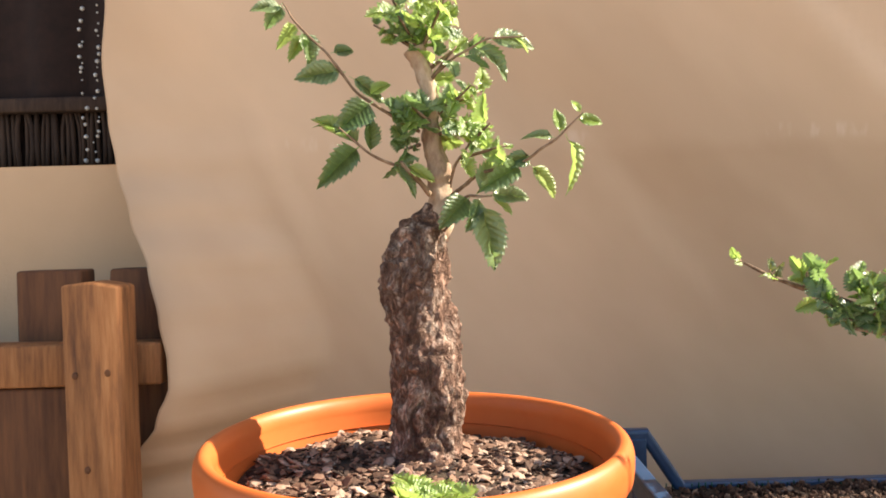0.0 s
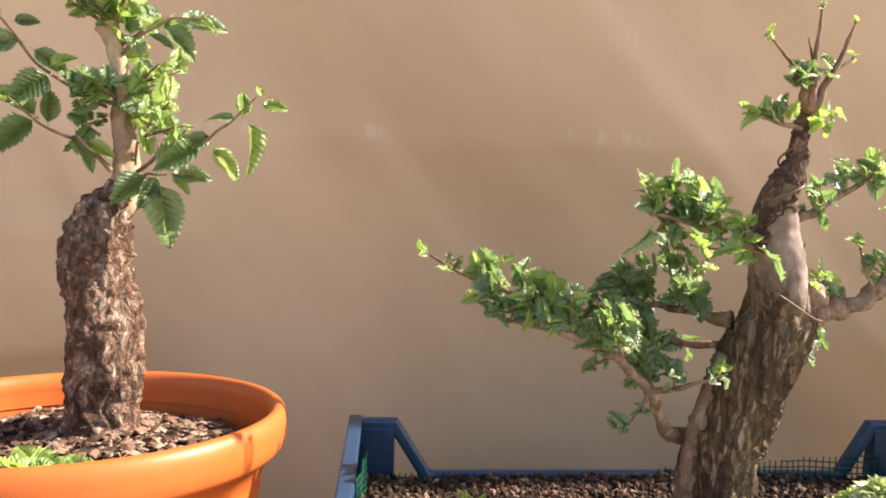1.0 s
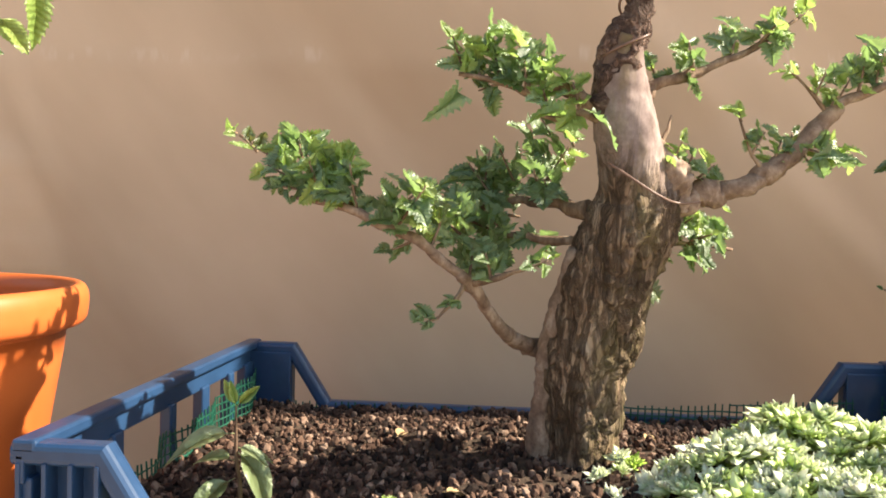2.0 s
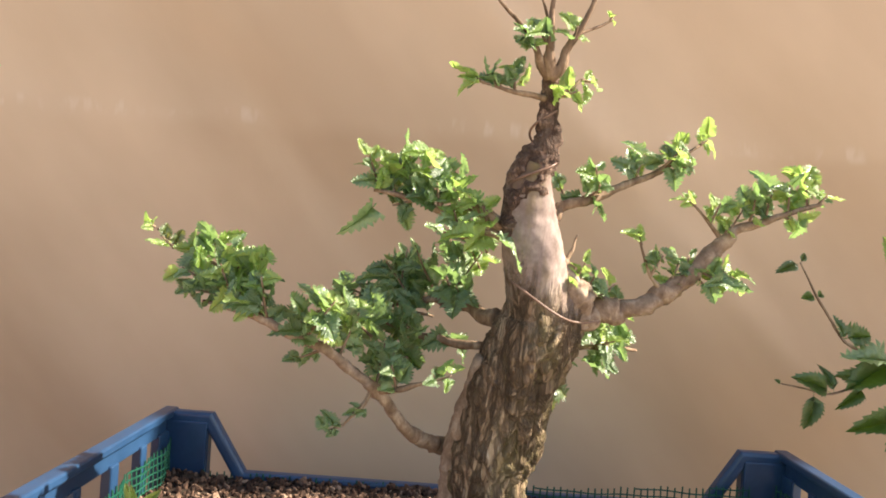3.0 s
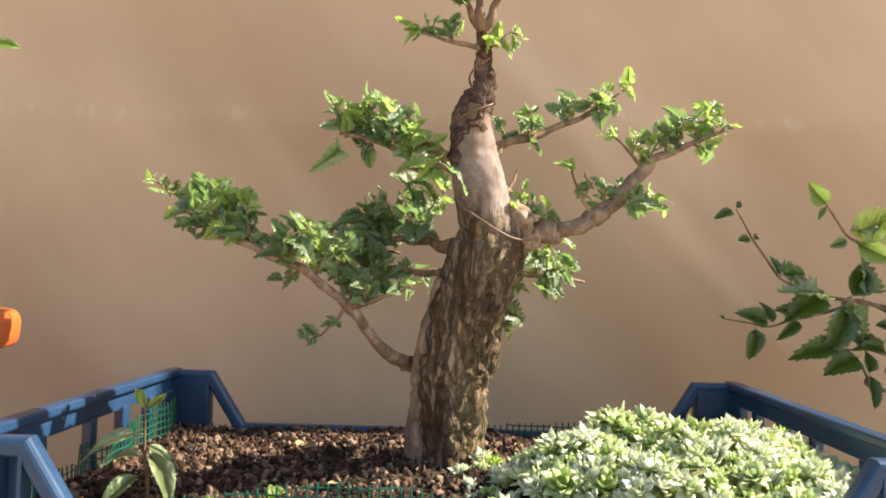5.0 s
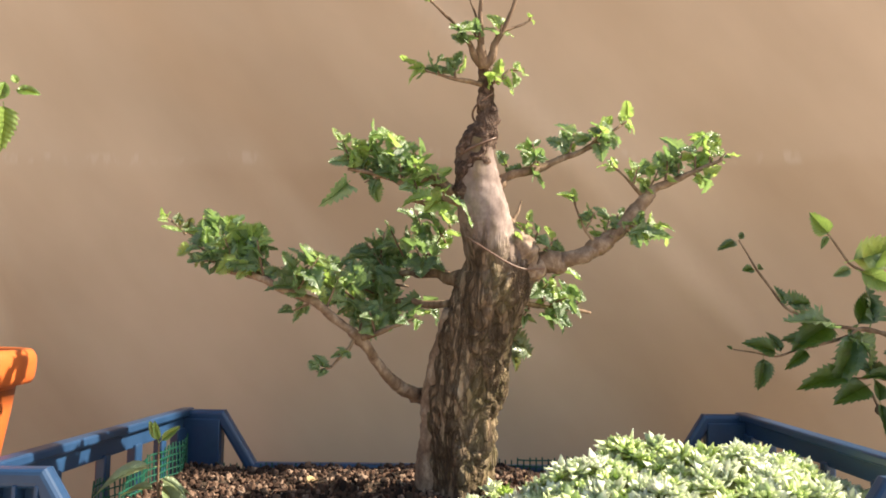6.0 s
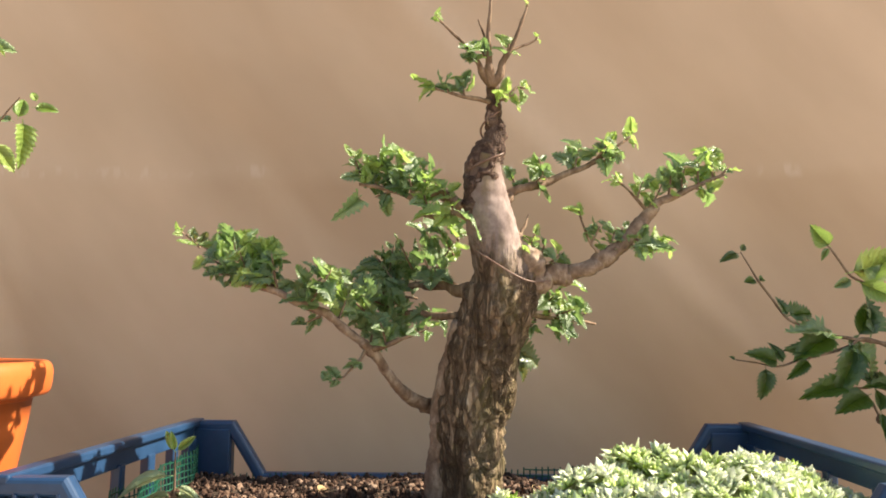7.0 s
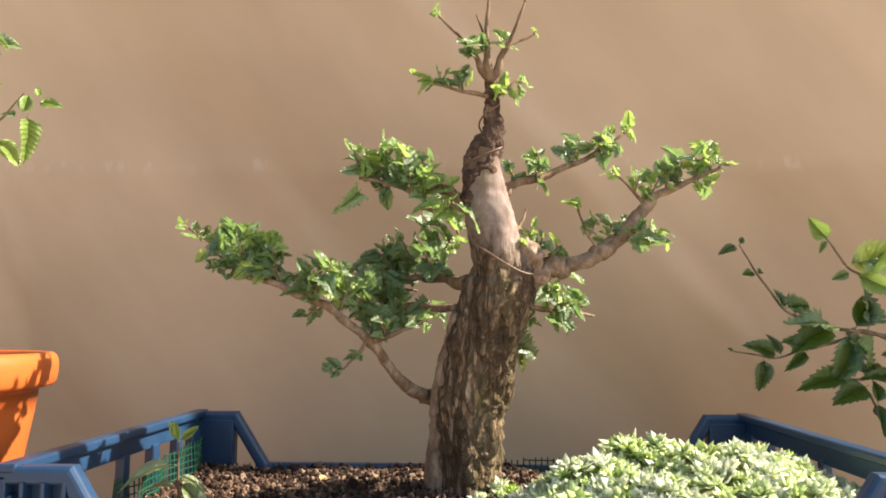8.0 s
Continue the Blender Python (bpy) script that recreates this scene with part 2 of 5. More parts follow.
M_BARK2 = bark("fissured_bark", (0.058, 0.036, 0.020), (0.250, 0.166, 0.108), (0.52, 0.40, 0.28), moss=(0.19, 0.155, 0.060), scale=55, crack=70, tall=0.2, smooth=((0.11, 0.077, 0.067), (0.245, 0.183, 0.164), (0.40, 0.318, 0.294)))
M_SMOOTH = bark("smooth_bark", (0.09, 0.054, 0.037), (0.235, 0.158, 0.112), (0.44, 0.335, 0.255), scale=80, tall=0.7)
M_PALE = bark("pale_bark", (0.19, 0.115, 0.075), (0.36, 0.25, 0.175), (0.56, 0.44, 0.34), scale=60, tall=0.5)
M_NECK = bark("reddish_bark", (0.055, 0.032, 0.025), (0.195, 0.118, 0.088), (0.45, 0.325, 0.26), scale=85, crack=85, tall=0.6, gap=0.45)
M_TWIG = bark("twig_bark", (0.07, 0.042, 0.026), (0.19, 0.122, 0.080), (0.37, 0.27, 0.185), scale=90)
M_GREEN = leafy("mature_leaf", (0.070, 0.135, 0.050), (0.23, 0.325, 0.145), (0.34, 0.54, 0.15), 0.42, 0.38)
M_YOUNG = leafy("young_leaf", (0.17, 0.30, 0.050), (0.38, 0.50, 0.14), (0.50, 0.70, 0.18), 0.50, 0.38)
M_DARKLEAF = leafy("dark_leaf", (0.028, 0.066, 0.016), (0.066, 0.135, 0.028), (0.16, 0.34, 0.03), 0.42, 0.42, 0.01, 0.2)
M_OLIVE = leafy("olive_leaf", (0.05, 0.10, 0.04), (0.12, 0.18, 0.07), (0.36, 0.34, 0.07), 0.35, 0.36)
M_SEED = leafy("seedling_leaf", (0.16, 0.23, 0.10), (0.30, 0.37, 0.18), (0.48, 0.54, 0.20), 0.35, 0.36, 0.02, 0.10)
M_SEMP = houseleek_skin()
M_SEMPFAR = grained("houseleek_far_leaf", [(0.25, (0.26, 0.41, 0.06)), (0.45, (0.50, 0.63, 0.16)), (0.6, (0.74, 0.80, 0.44)), (0.75, (0.86, 0.88, 0.70))], 130, 50, 0.5, 0.2, 0.0005, island=True)
M_SEMPOLD = grained("houseleek_old_leaf", [(0.3, (0.16, 0.19, 0.06)), (0.7, (0.40, 0.42, 0.20))], 160, 40, 0.8, 0.6, 0.003)
M_DARK = grained("dark_cloth", [(0.3, (0.012, 0.006, 0.005)), (0.7, (0.04, 0.022, 0.018))], 50, 5, 0.9)
M_REED = grained("dark_reed", [(0.3, (0.02, 0.010, 0.007)), (0.7, (0.085, 0.05, 0.034))], 60, 12, 0.8, stretch=(3, 3, 0.5))
M_BEAD = grained("glass_beads", [(0.3, (0.35, 0.34, 0.33)), (0.7, (0.75, 0.74, 0.72))], 90, 20, 0.15, 0.05, 0.0005, spec=0.8)
M_WIRE = grained("brown_wire", [(0.3, (0.11, 0.058, 0.042)), (0.7, (0.23, 0.14, 0.105))], 120, 30, 0.4, 0.1, 0.0004)


# ---------------------------------------------------------------- mesh helpers
def mesh_of(name, bm, mat, smooth=True):
    me = bpy.data.meshes.new(name)
    bmesh.ops.recalc_face_normals(bm, faces=bm.faces[:])
    bm.to_mesh(me)
    bm.free()
    me.materials.append(mat)
    if smooth:
        me.polygons.foreach_set("use_smooth", [True] * len(me.polygons))
    return me


def thing(name, base, label, category, group="", kind=""):
    ob = new(name)
    ob.empty_display_size = 0.02
    ob.location = base
    return tagged(ob, label, category, group, kind)


def origin(ob):
    p = Vector(ob.location)
    while ob.parent:
        ob = ob.parent
        p += Vector(ob.location)
    return p


def part(name, bm, mat, parent, label="", smooth=True):
    """One mesh, given in world metres, under a thing or a part."""
    bm.transform(Matrix.Translation(-origin(parent)))
    ob = new(name, mesh_of(name, bm, mat, smooth))
    ob.parent = parent
    return tagged(ob, label)


def single(name, bm, mat, label, category, kind="", smooth=True, group=""):
    ob = new(name, mesh_of(name, bm, mat, smooth))
    return tagged(ob, label, category, group, kind)


def box(bm, lo, hi, bevel=0.0, m=None):
    lo, hi = Vector(lo), Vector(hi)
    made = bmesh.ops.create_cube(bm, size=1)["verts"]
    bmesh.ops.scale(bm, vec=hi - lo, verts=made)
    bmesh.ops.translate(bm, vec=(lo + hi) / 2, verts=made)
    if m is not None:
        bmesh.ops.transform(bm, matrix=m, verts=made)
    if bevel:
        edges = list({e for v in made for e in v.link_edges})
        bmesh.ops.bevel(bm, geom=edges, offset=bevel, segments=2, affect="EDGES", profile=0.5)


def smooth_path(pts, n):
    """n points on a smooth curve through rows of (x, y, z, radius)."""
    p = np.array(pts, float)
    p = np.vstack([2 * p[0] - p[1], p, 2 * p[-1] - p[-2]])
    out = []
    segs = len(p) - 3
    for u in np.linspace(0, segs, n):
        i = min(int(u), segs - 1)
        s = u - i
        a, b, c, d = p[i:i + 4]
        out.append(0.5 * (2 * b + (c - a) * s + (2 * a - 5 * b + 4 * c - d) * s * s + (3 * b - a - 3 * c + d) * s ** 3))
    return np.array(out)


def tube(bm, pts, n=24, around=10, rough=None, cap=True):
    """A limb swept along rows of (x, y, z, radius); rough(point, angle, s, r) gives the radius its relief."""
    path = smooth_path(pts, n)
    side, rings = None, []
    for i, row in enumerate(path):
        here, r = Vector(row[:3]), max(row[3], 0.0003)
        a, b = path[max(i - 1, 0)][:3], path[min(i + 1, n - 1)][:3]
        way = Vector(b - a).normalized()
        if side is None:
            side = way.cross(Vector((0, 1, 0.2))).normalized()
        side = (side - way * side.dot(way)).normalized()
        up = way.cross(side)
        ring = []
        for k in range(around):
            ang = 2 * math.pi * k / around
            d = side * math.cos(ang) + up * math.sin(ang)
            rr = r if rough is None else r + rough(here + d * r, ang, i / (n - 1), r)
            ring.append(bm.verts.new(here + d * rr))
        rings.append(ring)
    for a, b in zip(rings, rings[1:]):
        for k in range(around):
            bm.faces.new((a[k], a[(k + 1) % around], b[(k + 1) % around], b[k]))
    if cap:
        bm.faces.new(rings[0][::-1])
        bm.faces.new(rings[-1])


def lathe(bm, profile, centre, seg=72):
    rings = []
    for r, z in profile:
        rings.append([bm.verts.new((centre[0] + r * math.cos(2 * math.pi * k / seg), centre[1] + r * math.sin(2 * math.pi * k / seg), z)) for k in range(seg)])
    for a, b in zip(rings, rings[1:]):
        for k in range(seg):
            bm.faces.new((a[k], a[(k + 1) % seg], b[(k + 1) % seg], b[k]))


def leaf_mesh(name, mat, width=0.30, teeth=7, fold=0.35, curl=0.25, twist=0.0, tooth=0.04, crinkle=0.028):
    """A toothed leaf one unit long on a short stalk, folded along its midrib."""
    bm = bmesh.new()

    def point(x, y):
        return Vector((x, y, fold * abs(y) - curl * x * x + twist * y * x + crinkle * math.sin(17 * x + 11 * abs(y)) + 0.02 * math.sin(7 * x + 9 * y)))

    def half(s):
        return width * math.sin(math.pi * min(s, 1) ** 0.72) ** 0.85 if 0 < s < 1 else 0.0
    mid = [bm.verts.new(point(i / teeth, 0)) for i in range(teeth + 1)]
    for sgn in (1, -1):
        edge = [bm.verts.new(point(i / teeth, sgn * half(i / teeth))) for i in range(1, teeth)]
        row = [mid[0], *edge, mid[-1]]
        for i in range(teeth):
            vs = [mid[i], mid[i + 1], row[i + 1], row[i]]
            vs = [v for k, v in enumerate(vs) if v not in vs[:k]]
            bm.faces.new(vs)
            if 0 < i < teeth - 1:
                s = (i + 1.25) / teeth
                tip = bm.verts.new(point(s, sgn * (half(min(s, 0.99)) + tooth)))
                bm.faces.new((row[i], row[i + 1], tip))
    stalk = 0.012
    a = [bm.verts.new((-0.15, k * stalk, -0.01 + abs(k) * 0.01)) for k in (-1, 0, 1)]
    b = [bm.verts.new((0.02, k * stalk, abs(k) * 0.01)) for k in (-1, 0, 1)]
    for k in (0, 1):
        bm.faces.new((a[k], a[k + 1], b[k + 1], b[k]))
    me = bpy.data.meshes.new(name)
    bm.normal_update()
    bm.to_mesh(me)
    bm.free()
    me.materials.append(mat)
    me.polygons.foreach_set("use_smooth", [True] * len(me.polygons))
    return me


def lobed_mesh(name, mat, width=0.42, fold=0.35, curl=0.25, twist=0.0, seed=0):
    """A broad leaf one unit long with coarse forward teeth, crumpled between its veins."""
    r = random.Random(seed)
    bm = bmesh.new()
    wave = r.uniform(0, 6)

    def point(x, y):
        return Vector((x, y, fold * abs(y) - curl * x * x + twist * y * x + 0.045 * math.sin(13 * x + 9 * abs(y) + wave) + 0.035 * math.sin(7 * x + 15 * y + wave)))
    cuts = (0.0, 0.08, 0.20, 0.33, 0.46, 0.59, 0.71, 0.82, 0.92, 1.0)
    swell = (0.28, 0.74, 1.0, 1.0, 0.88, 0.72, 0.54, 0.36, 0.20)
    last = len(swell) - 1
    mid = [bm.verts.new(point(c, 0)) for c in cuts]
    for sgn in (1, -1):
        notch = [mid[0]] + [bm.verts.new(point(c + 0.02, sgn * width * 0.66 * (k + r.uniform(-0.08, 0.08)))) for c, k in zip(cuts[1:-1], swell[1:])] + [mid[-1]]
        half = [mid[0]] + [bm.verts.new(point(c, sgn * width * 0.38 * k)) for c, k in zip(cuts[1:-1], swell[1:])] + [mid[-1]]
        for i in range(last + 1):
            c0, c1 = cuts[i], cuts[i + 1]
            w = width * max(swell[i], swell[min(i + 1, last)]) * r.uniform(0.88, 1.1)
            inner = [mid[i], mid[i + 1], half[i + 1], half[i]]
            bm.faces.new([v for k, v in enumerate(inner) if v not in inner[:k]])
            outer = [half[i], half[i + 1], notch[i + 1]]
            if i < last:
                tip = bm.verts.new(point(c0 + (c1 - c0) * 1.12, sgn * w * (1.06 if i else 0.66)))
                shoulder = bm.verts.new(point(c0 + (c1 - c0) * 0.35, sgn * w * (0.86 if i else 0.42)))
                outer += [tip, shoulder]
            outer.append(notch[i])
            outer = [v for k, v in enumerate(outer) if v not in outer[:k]]
            if len(outer) > 2:
                bm.faces.new(outer)
    stalk = 0.02
    a = [bm.verts.new((-0.15, k * stalk, -0.01 + abs(k) * 0.01)) for k in (-1, 0, 1)]
    b = [bm.verts.new((0.02, k * stalk, abs(k) * 0.01)) for k in (-1, 0, 1)]
    for k in (0, 1):
        bm.faces.new((a[k], a[k + 1], b[k + 1], b[k]))
    bmesh.ops.triangulate(bm, faces=[f for f in bm.faces if len(f.verts) > 4])
    me = bpy.data.meshes.new(name)
    bm.normal_update()
    bm.to_mesh(me)
    bm.free()
    me.materials.append(mat)
    me.polygons.foreach_set("use_smooth", [True] * len(me.polygons))
    return me


LEAVES, TOOTHED = {}, {}
for _key, _mat in (("green", M_GREEN), ("young", M_YOUNG), ("dark", M_DARKLEAF), ("olive", M_OLIVE)):
    TOOTHED[_key] = [leaf_mesh("leaf", _mat, 0.29, 10, 0.25, 0.25, tooth=0.045), leaf_mesh("leaf", _mat, 0.33, 9, 0.45, 0.42, 0.35, tooth=0.07), leaf_mesh("leaf", _mat, 0.26, 9, 0.6, -0.12, -0.3, tooth=0.06),
                    leaf_mesh("leaf", _mat, 0.30, 9, 0.2, 0.65, 0.6, tooth=0.075), leaf_mesh("leaf", _mat, 0.23, 9, 0.8, 0.5, -0.5, tooth=0.06)]
    LEAVES[_key] = [lobed_mesh("leaf", _mat, w, f, c, t, n) for n, (w, f, c, t) in enumerate(((0.44, 0.25, 0.2, 0.0), (0.40, 0.5, 0.45, 0.4), (0.46, 0.15, 0.6, -0.4), (0.36, 0.8, 0.1, 0.5), (0.42, 0.35, -0.25, 0.3), (0.34, 0.9, 0.7, -0.5), (0.48, 0.3, 0.35, 0.2)))]
LONG_LEAF = [leaf_mesh("leaf", M_SEED, 0.24, 10, 0.4, 0.45, tooth=0.02, crinkle=0.015), leaf_mesh("leaf", M_SEED, 0.27, 10, 0.35, 0.6, 0.3, tooth=0.012, crinkle=0.01)]
DRY_LEAF = leaf_mesh("dry_leaf", grained("dry_leaf", [(0.3, (0.30, 0.19, 0.09)), (0.7, (0.52, 0.38, 0.21))], 9, 3, 0.8), 0.3, 7, 0.4, 0.5, 0.3)
TIP_LEAF = [leaf_mesh("leaf", M_YOUNG, 0.19, 10, 0.5, 0.35, tooth=0.015, crinkle=0.01)]
rng = random.Random(7)


def leaf(parent, at, way, size, kind="green", normal=None, meshes=None, turn=1.0):
    """A leaf whose stalk starts at a point and which runs that way."""
    way = Vector(way).normalized()
    # blades turn their faces towards the open, sunny side
    open_side = Vector((0.577, -0.684, 0.447))
    way = (way - open_side * way.dot(open_side) * rng.uniform(0.35, 0.85) * turn).normalized()
    if normal is not None:
        up = Vector(normal)
    elif rng.random() < 0.72:
        up = Vector((rng.gauss(0.85, 0.60), rng.gauss(-1.0, 0.60), 1))
    else:
        # some blades stand against the light
        up = Vector((rng.gauss(-0.6, 0.35), rng.gauss(-0.8, 0.35), rng.gauss(0.1, 0.35)))
    side = up.cross(way)
    if side.length < 0.05:
        side = Vector((1, 0.2, 0)).cross(way)
    side.normalize()
    up = way.cross(side)
    ob = new("leaf", rng.choice(meshes or LEAVES[kind]))
    at = Vector(at) + way * 0.15 * size - origin(parent)
    ob.matrix_basis = Matrix.Translation(at) @ Matrix((way, side, up)).transposed().to_4x4() @ Matrix.Scale(size, 4)
    ob.parent = parent
    return ob


def spray(parent, mat, start, way, length, count, size, kinds="green", droop=0.2, r=0.0011):
    """A twiglet with leaves set alternately along it and a tuft at its tip."""
    start, way = Vector(start), Vector(way).normalized()
    bend = Vector((rng.gauss(0, 0.2), rng.gauss(0, 0.2), rng.gauss(0.1, 0.15)))
    pts = [start, start + way * length * 0.5 + bend * length * 0.12, start + (way + bend * 0.4).normalized() * length]
    bm = bmesh.new()
    tube(bm, [(*p, rr) for p, rr in zip(pts, (r * 1.3, r, r * 0.55))], 7, 6)
    twig = part("twig", bm, mat, parent)
    path = smooth_path([(*p, 0) for p in pts], 12)
    kinds = kinds.split()
    turn = rng.uniform(0, 6.28)
    for i in range(count):
        u = 0.06 + 0.94 * (i + rng.random() * 0.6) / max(count, 1)
        p = Vector(path[min(int(u * 11), 11)][:3])
        turn += 2.5 + rng.gauss(0, 0.3)
        a = way.orthogonal().normalized()
        out = a * math.cos(turn) + way.cross(a) * math.sin(turn)
        d = out + way * rng.uniform(0.2, 0.9) + Vector((0, 0, 0.40 - droop * rng.random()))
        leaf(twig, p, d, size * rng.uniform(0.42, 1.2), rng.choice(kinds))


# ---------------------------------------------------------------- setting
def wall():
    """Plastered wall with an opening; its face is slightly uneven."""
    bm = bmesh.new()
    face, deep = 0.40, 0.20
    x_cuts = [-5.0, -1.75, WIN_R, 1.6, 5.0]
    z_cuts = [-0.05, WIN_Z, 1.35, WALL_TOP]

    def y_at(x, z):
        return face + noise.noise(Vector((x * 7, 3.0, z * 7))) * 0.0015
    for i in range(4):
        for j in range(3):
            if i == 1 and j == 1:
                continue
            a, b, c, d = x_cuts[i], x_cuts[i + 1], z_cuts[j], z_cuts[j + 1]
            fine = 0.08
            nx, nz = max(2, int((b - a) / fine)), max(2, int((d - c) / fine))
            grid = [[bm.verts.new((a + (b - a) * p / nx, y_at(a + (b - a) * p / nx, c + (d - c) * q / nz), c + (d - c) * q / nz)) for q in range(nz + 1)] for p in range(nx + 1)]
            for p in range(nx):
                for q in range(nz):
                    bm.faces.new((grid[p][q], grid[p + 1][q], grid[p + 1][q + 1], grid[p][q + 1]))
    # reveals of the opening and the back of the wall
    x0, x1, z0, z1 = -1.75, WIN_R, WIN_Z, 1.35
    ring = [(x0, z0), (x1, z0), (x1, z1), (x0, z1)]
    for (ax, az), (bx, bz) in zip(ring, ring[1:] + ring[:1]):
        vs = [bm.verts.new(p) for p in ((ax, y_at(ax, az), az), (bx, y_at(bx, bz), bz), (bx, face + deep, bz), (ax, face + deep, az))]
        bm.faces.new(vs)
    for a, b, c, d in ((-5.0, x0, -0.05, WALL_TOP), (x1, 5.0, -0.05, WALL_TOP), (x0, x1, -0.05, z0), (x0, x1, z1, WALL_TOP)):
        bm.faces.new([bm.verts.new(p) for p in ((a, face + deep, c), (b, face + deep, c), (b, face + deep, d), (a, face + deep, d))])
    top = [bm.verts.new(p) for p in ((-5.0, face - 0.006, WALL_TOP - 0.003), (5.0, face - 0.006, WALL_TOP - 0.003), (5.0, face + deep, WALL_TOP - 0.003), (-5.0, face + deep, WALL_TOP - 0.003))]
    bm.faces.new(top)
    single("wall_back", bm, M_WALL, "ochre plastered wall with a window opening", "wall", "structure")


def ground():
    bm = bmesh.new()
    steps = [-60, -20, -8, -4, -2, -1, 0, 1, 2, 4, 8, 20, 60]
    grid = [[bm.verts.new((x, y, 0)) for y in steps] for x in steps]
    for i in range(len(steps) - 1):
        for j in range(len(steps) - 1):
            bm.faces.new((grid[i][j], grid[i + 1][j], grid[i + 1][j + 1], grid[i][j + 1]))
    single("ground", bm, M_GROUND, "brownish concrete terrace floor", "ground", "structure", smooth=False)


def window():
    """Dark hangings, a rail and a reed screen in the opening."""
    win = thing("window_1", (WIN_R - 0.4, 0.45, WIN_Z), "dark window opening with a cloth, a reed screen and bead strings", "window", kind="structure")
    y = 0.50
    bm = bmesh.new()
    n = 60
    rows = []
    for i in range(n + 1):
        x = -1.75 + (WIN_R + 1.75) * i / n
        rows.append([bm.verts.new((x, y + 0.008 * math.sin(i * 1.1) + 0.004 * math.sin(i * 2.7), z)) for z in (WIN_Z + 0.085, WIN_Z + 0.3, 1.35)])
    for a, b in zip(rows, rows[1:]):
        for k in range(2):
            bm.faces.new((a[k], b[k], b[k + 1], a[k + 1]))
    part("cloth", bm, M_DARK, win, "dark brown hanging cloth")
    bm = bmesh.new()
    box(bm, (-1.80, y + 0.03, WIN_Z - 0.05), (WIN_R + 0.05, y + 0.05, 1.40), 0.002)
    part("shutter", bm, M_DARK, win, "closed dark shutter")
    bm = bmesh.new()
    box(bm, (-1.75, y - 0.025, WIN_Z + 0.080), (WIN_R, y - 0.005, WIN_Z + 0.100), 0.003)
    part("rail", bm, M_REED, win, "dark wooden rail")
    bm = bmesh.new()
    x, r = -1.40, random.Random(3)
    while x < WIN_R - 0.004:
        w = r.uniform(0.0022, 0.004)
        tube(bm, [(x, y - 0.01 + r.gauss(0, 0.002), WIN_Z, w), (x + r.gauss(0, 0.002), y - 0.01, WIN_Z + 0.05, w), (x + r.gauss(0, 0.003), y - 0.01, WIN_Z + 0.082, w * 0.9)], 4, 6)
        x += w * 2.3
    part("reed_screen", bm, M_REED, win, "upright dark reeds")
    r = random.Random(11)
    for x0 in (-0.884, -0.900):
        bm = bmesh.new()
        z, x = WIN_Z + 0.01, x0
        while z < 1.32:
            x += r.gauss(0, 0.0015)
            x += (x0 - x) * 0.2
            made = bmesh.ops.create_icosphere(bm, subdivisions=1, radius=r.uniform(0.0012, 0.0034))["verts"]
            bmesh.ops.translate(bm, vec=(x, y - 0.06 + r.gauss(0, 0.003), z), verts=made)
            z += r.uniform(0.005, 0.018)
        part("bead_string", bm, M_BEAD, win, "string of clear glass beads")


WALL_TOP = 2.45
WIN_R, WIN_Z = -0.7000, 0.5130


def sheet_edge(z):
    """How far to the side the loose edge of the sheet hangs, and how far it stands out."""
    rows = EDGE
    for (z0, x0, y0), (z1, x1, y1) in zip(rows, rows[1:]):
        if z <= z1:
            u = min(1.0, max(0.0, (z - z0) / (z1 - z0)))
            u = u * u * (3 - 2 * u)
            return x0 + (x1 - x0) * u, y0 + (y1 - y0) * u
    return rows[-1][1], rows[-1][2]


def crease(x, z, a, b, depth, width):
    """A fold that runs from a to b: it stands out slowly and falls back fast."""
    ax, az, bx, bz = *a, *b
    run = math.hypot(bx - ax, bz - az)
    ux, uz = (bx - ax) / run, (bz - az) / run
    along = ((x - ax) * ux + (z - az) * uz) / run
    d = -(x - ax) * uz + (z - az) * ux
    fade = max(0.0, 1 - max(0.0, abs(along - 0.5) - 0.40) / 0.45)
    if d < 0:
        f = math.exp(d / (2.2 * width))
    else:
        u = min(1.0, d / width)
        f = 1 - u * u * (3 - 2 * u)
    return -depth * f * fade * fade * (3 - 2 * fade)


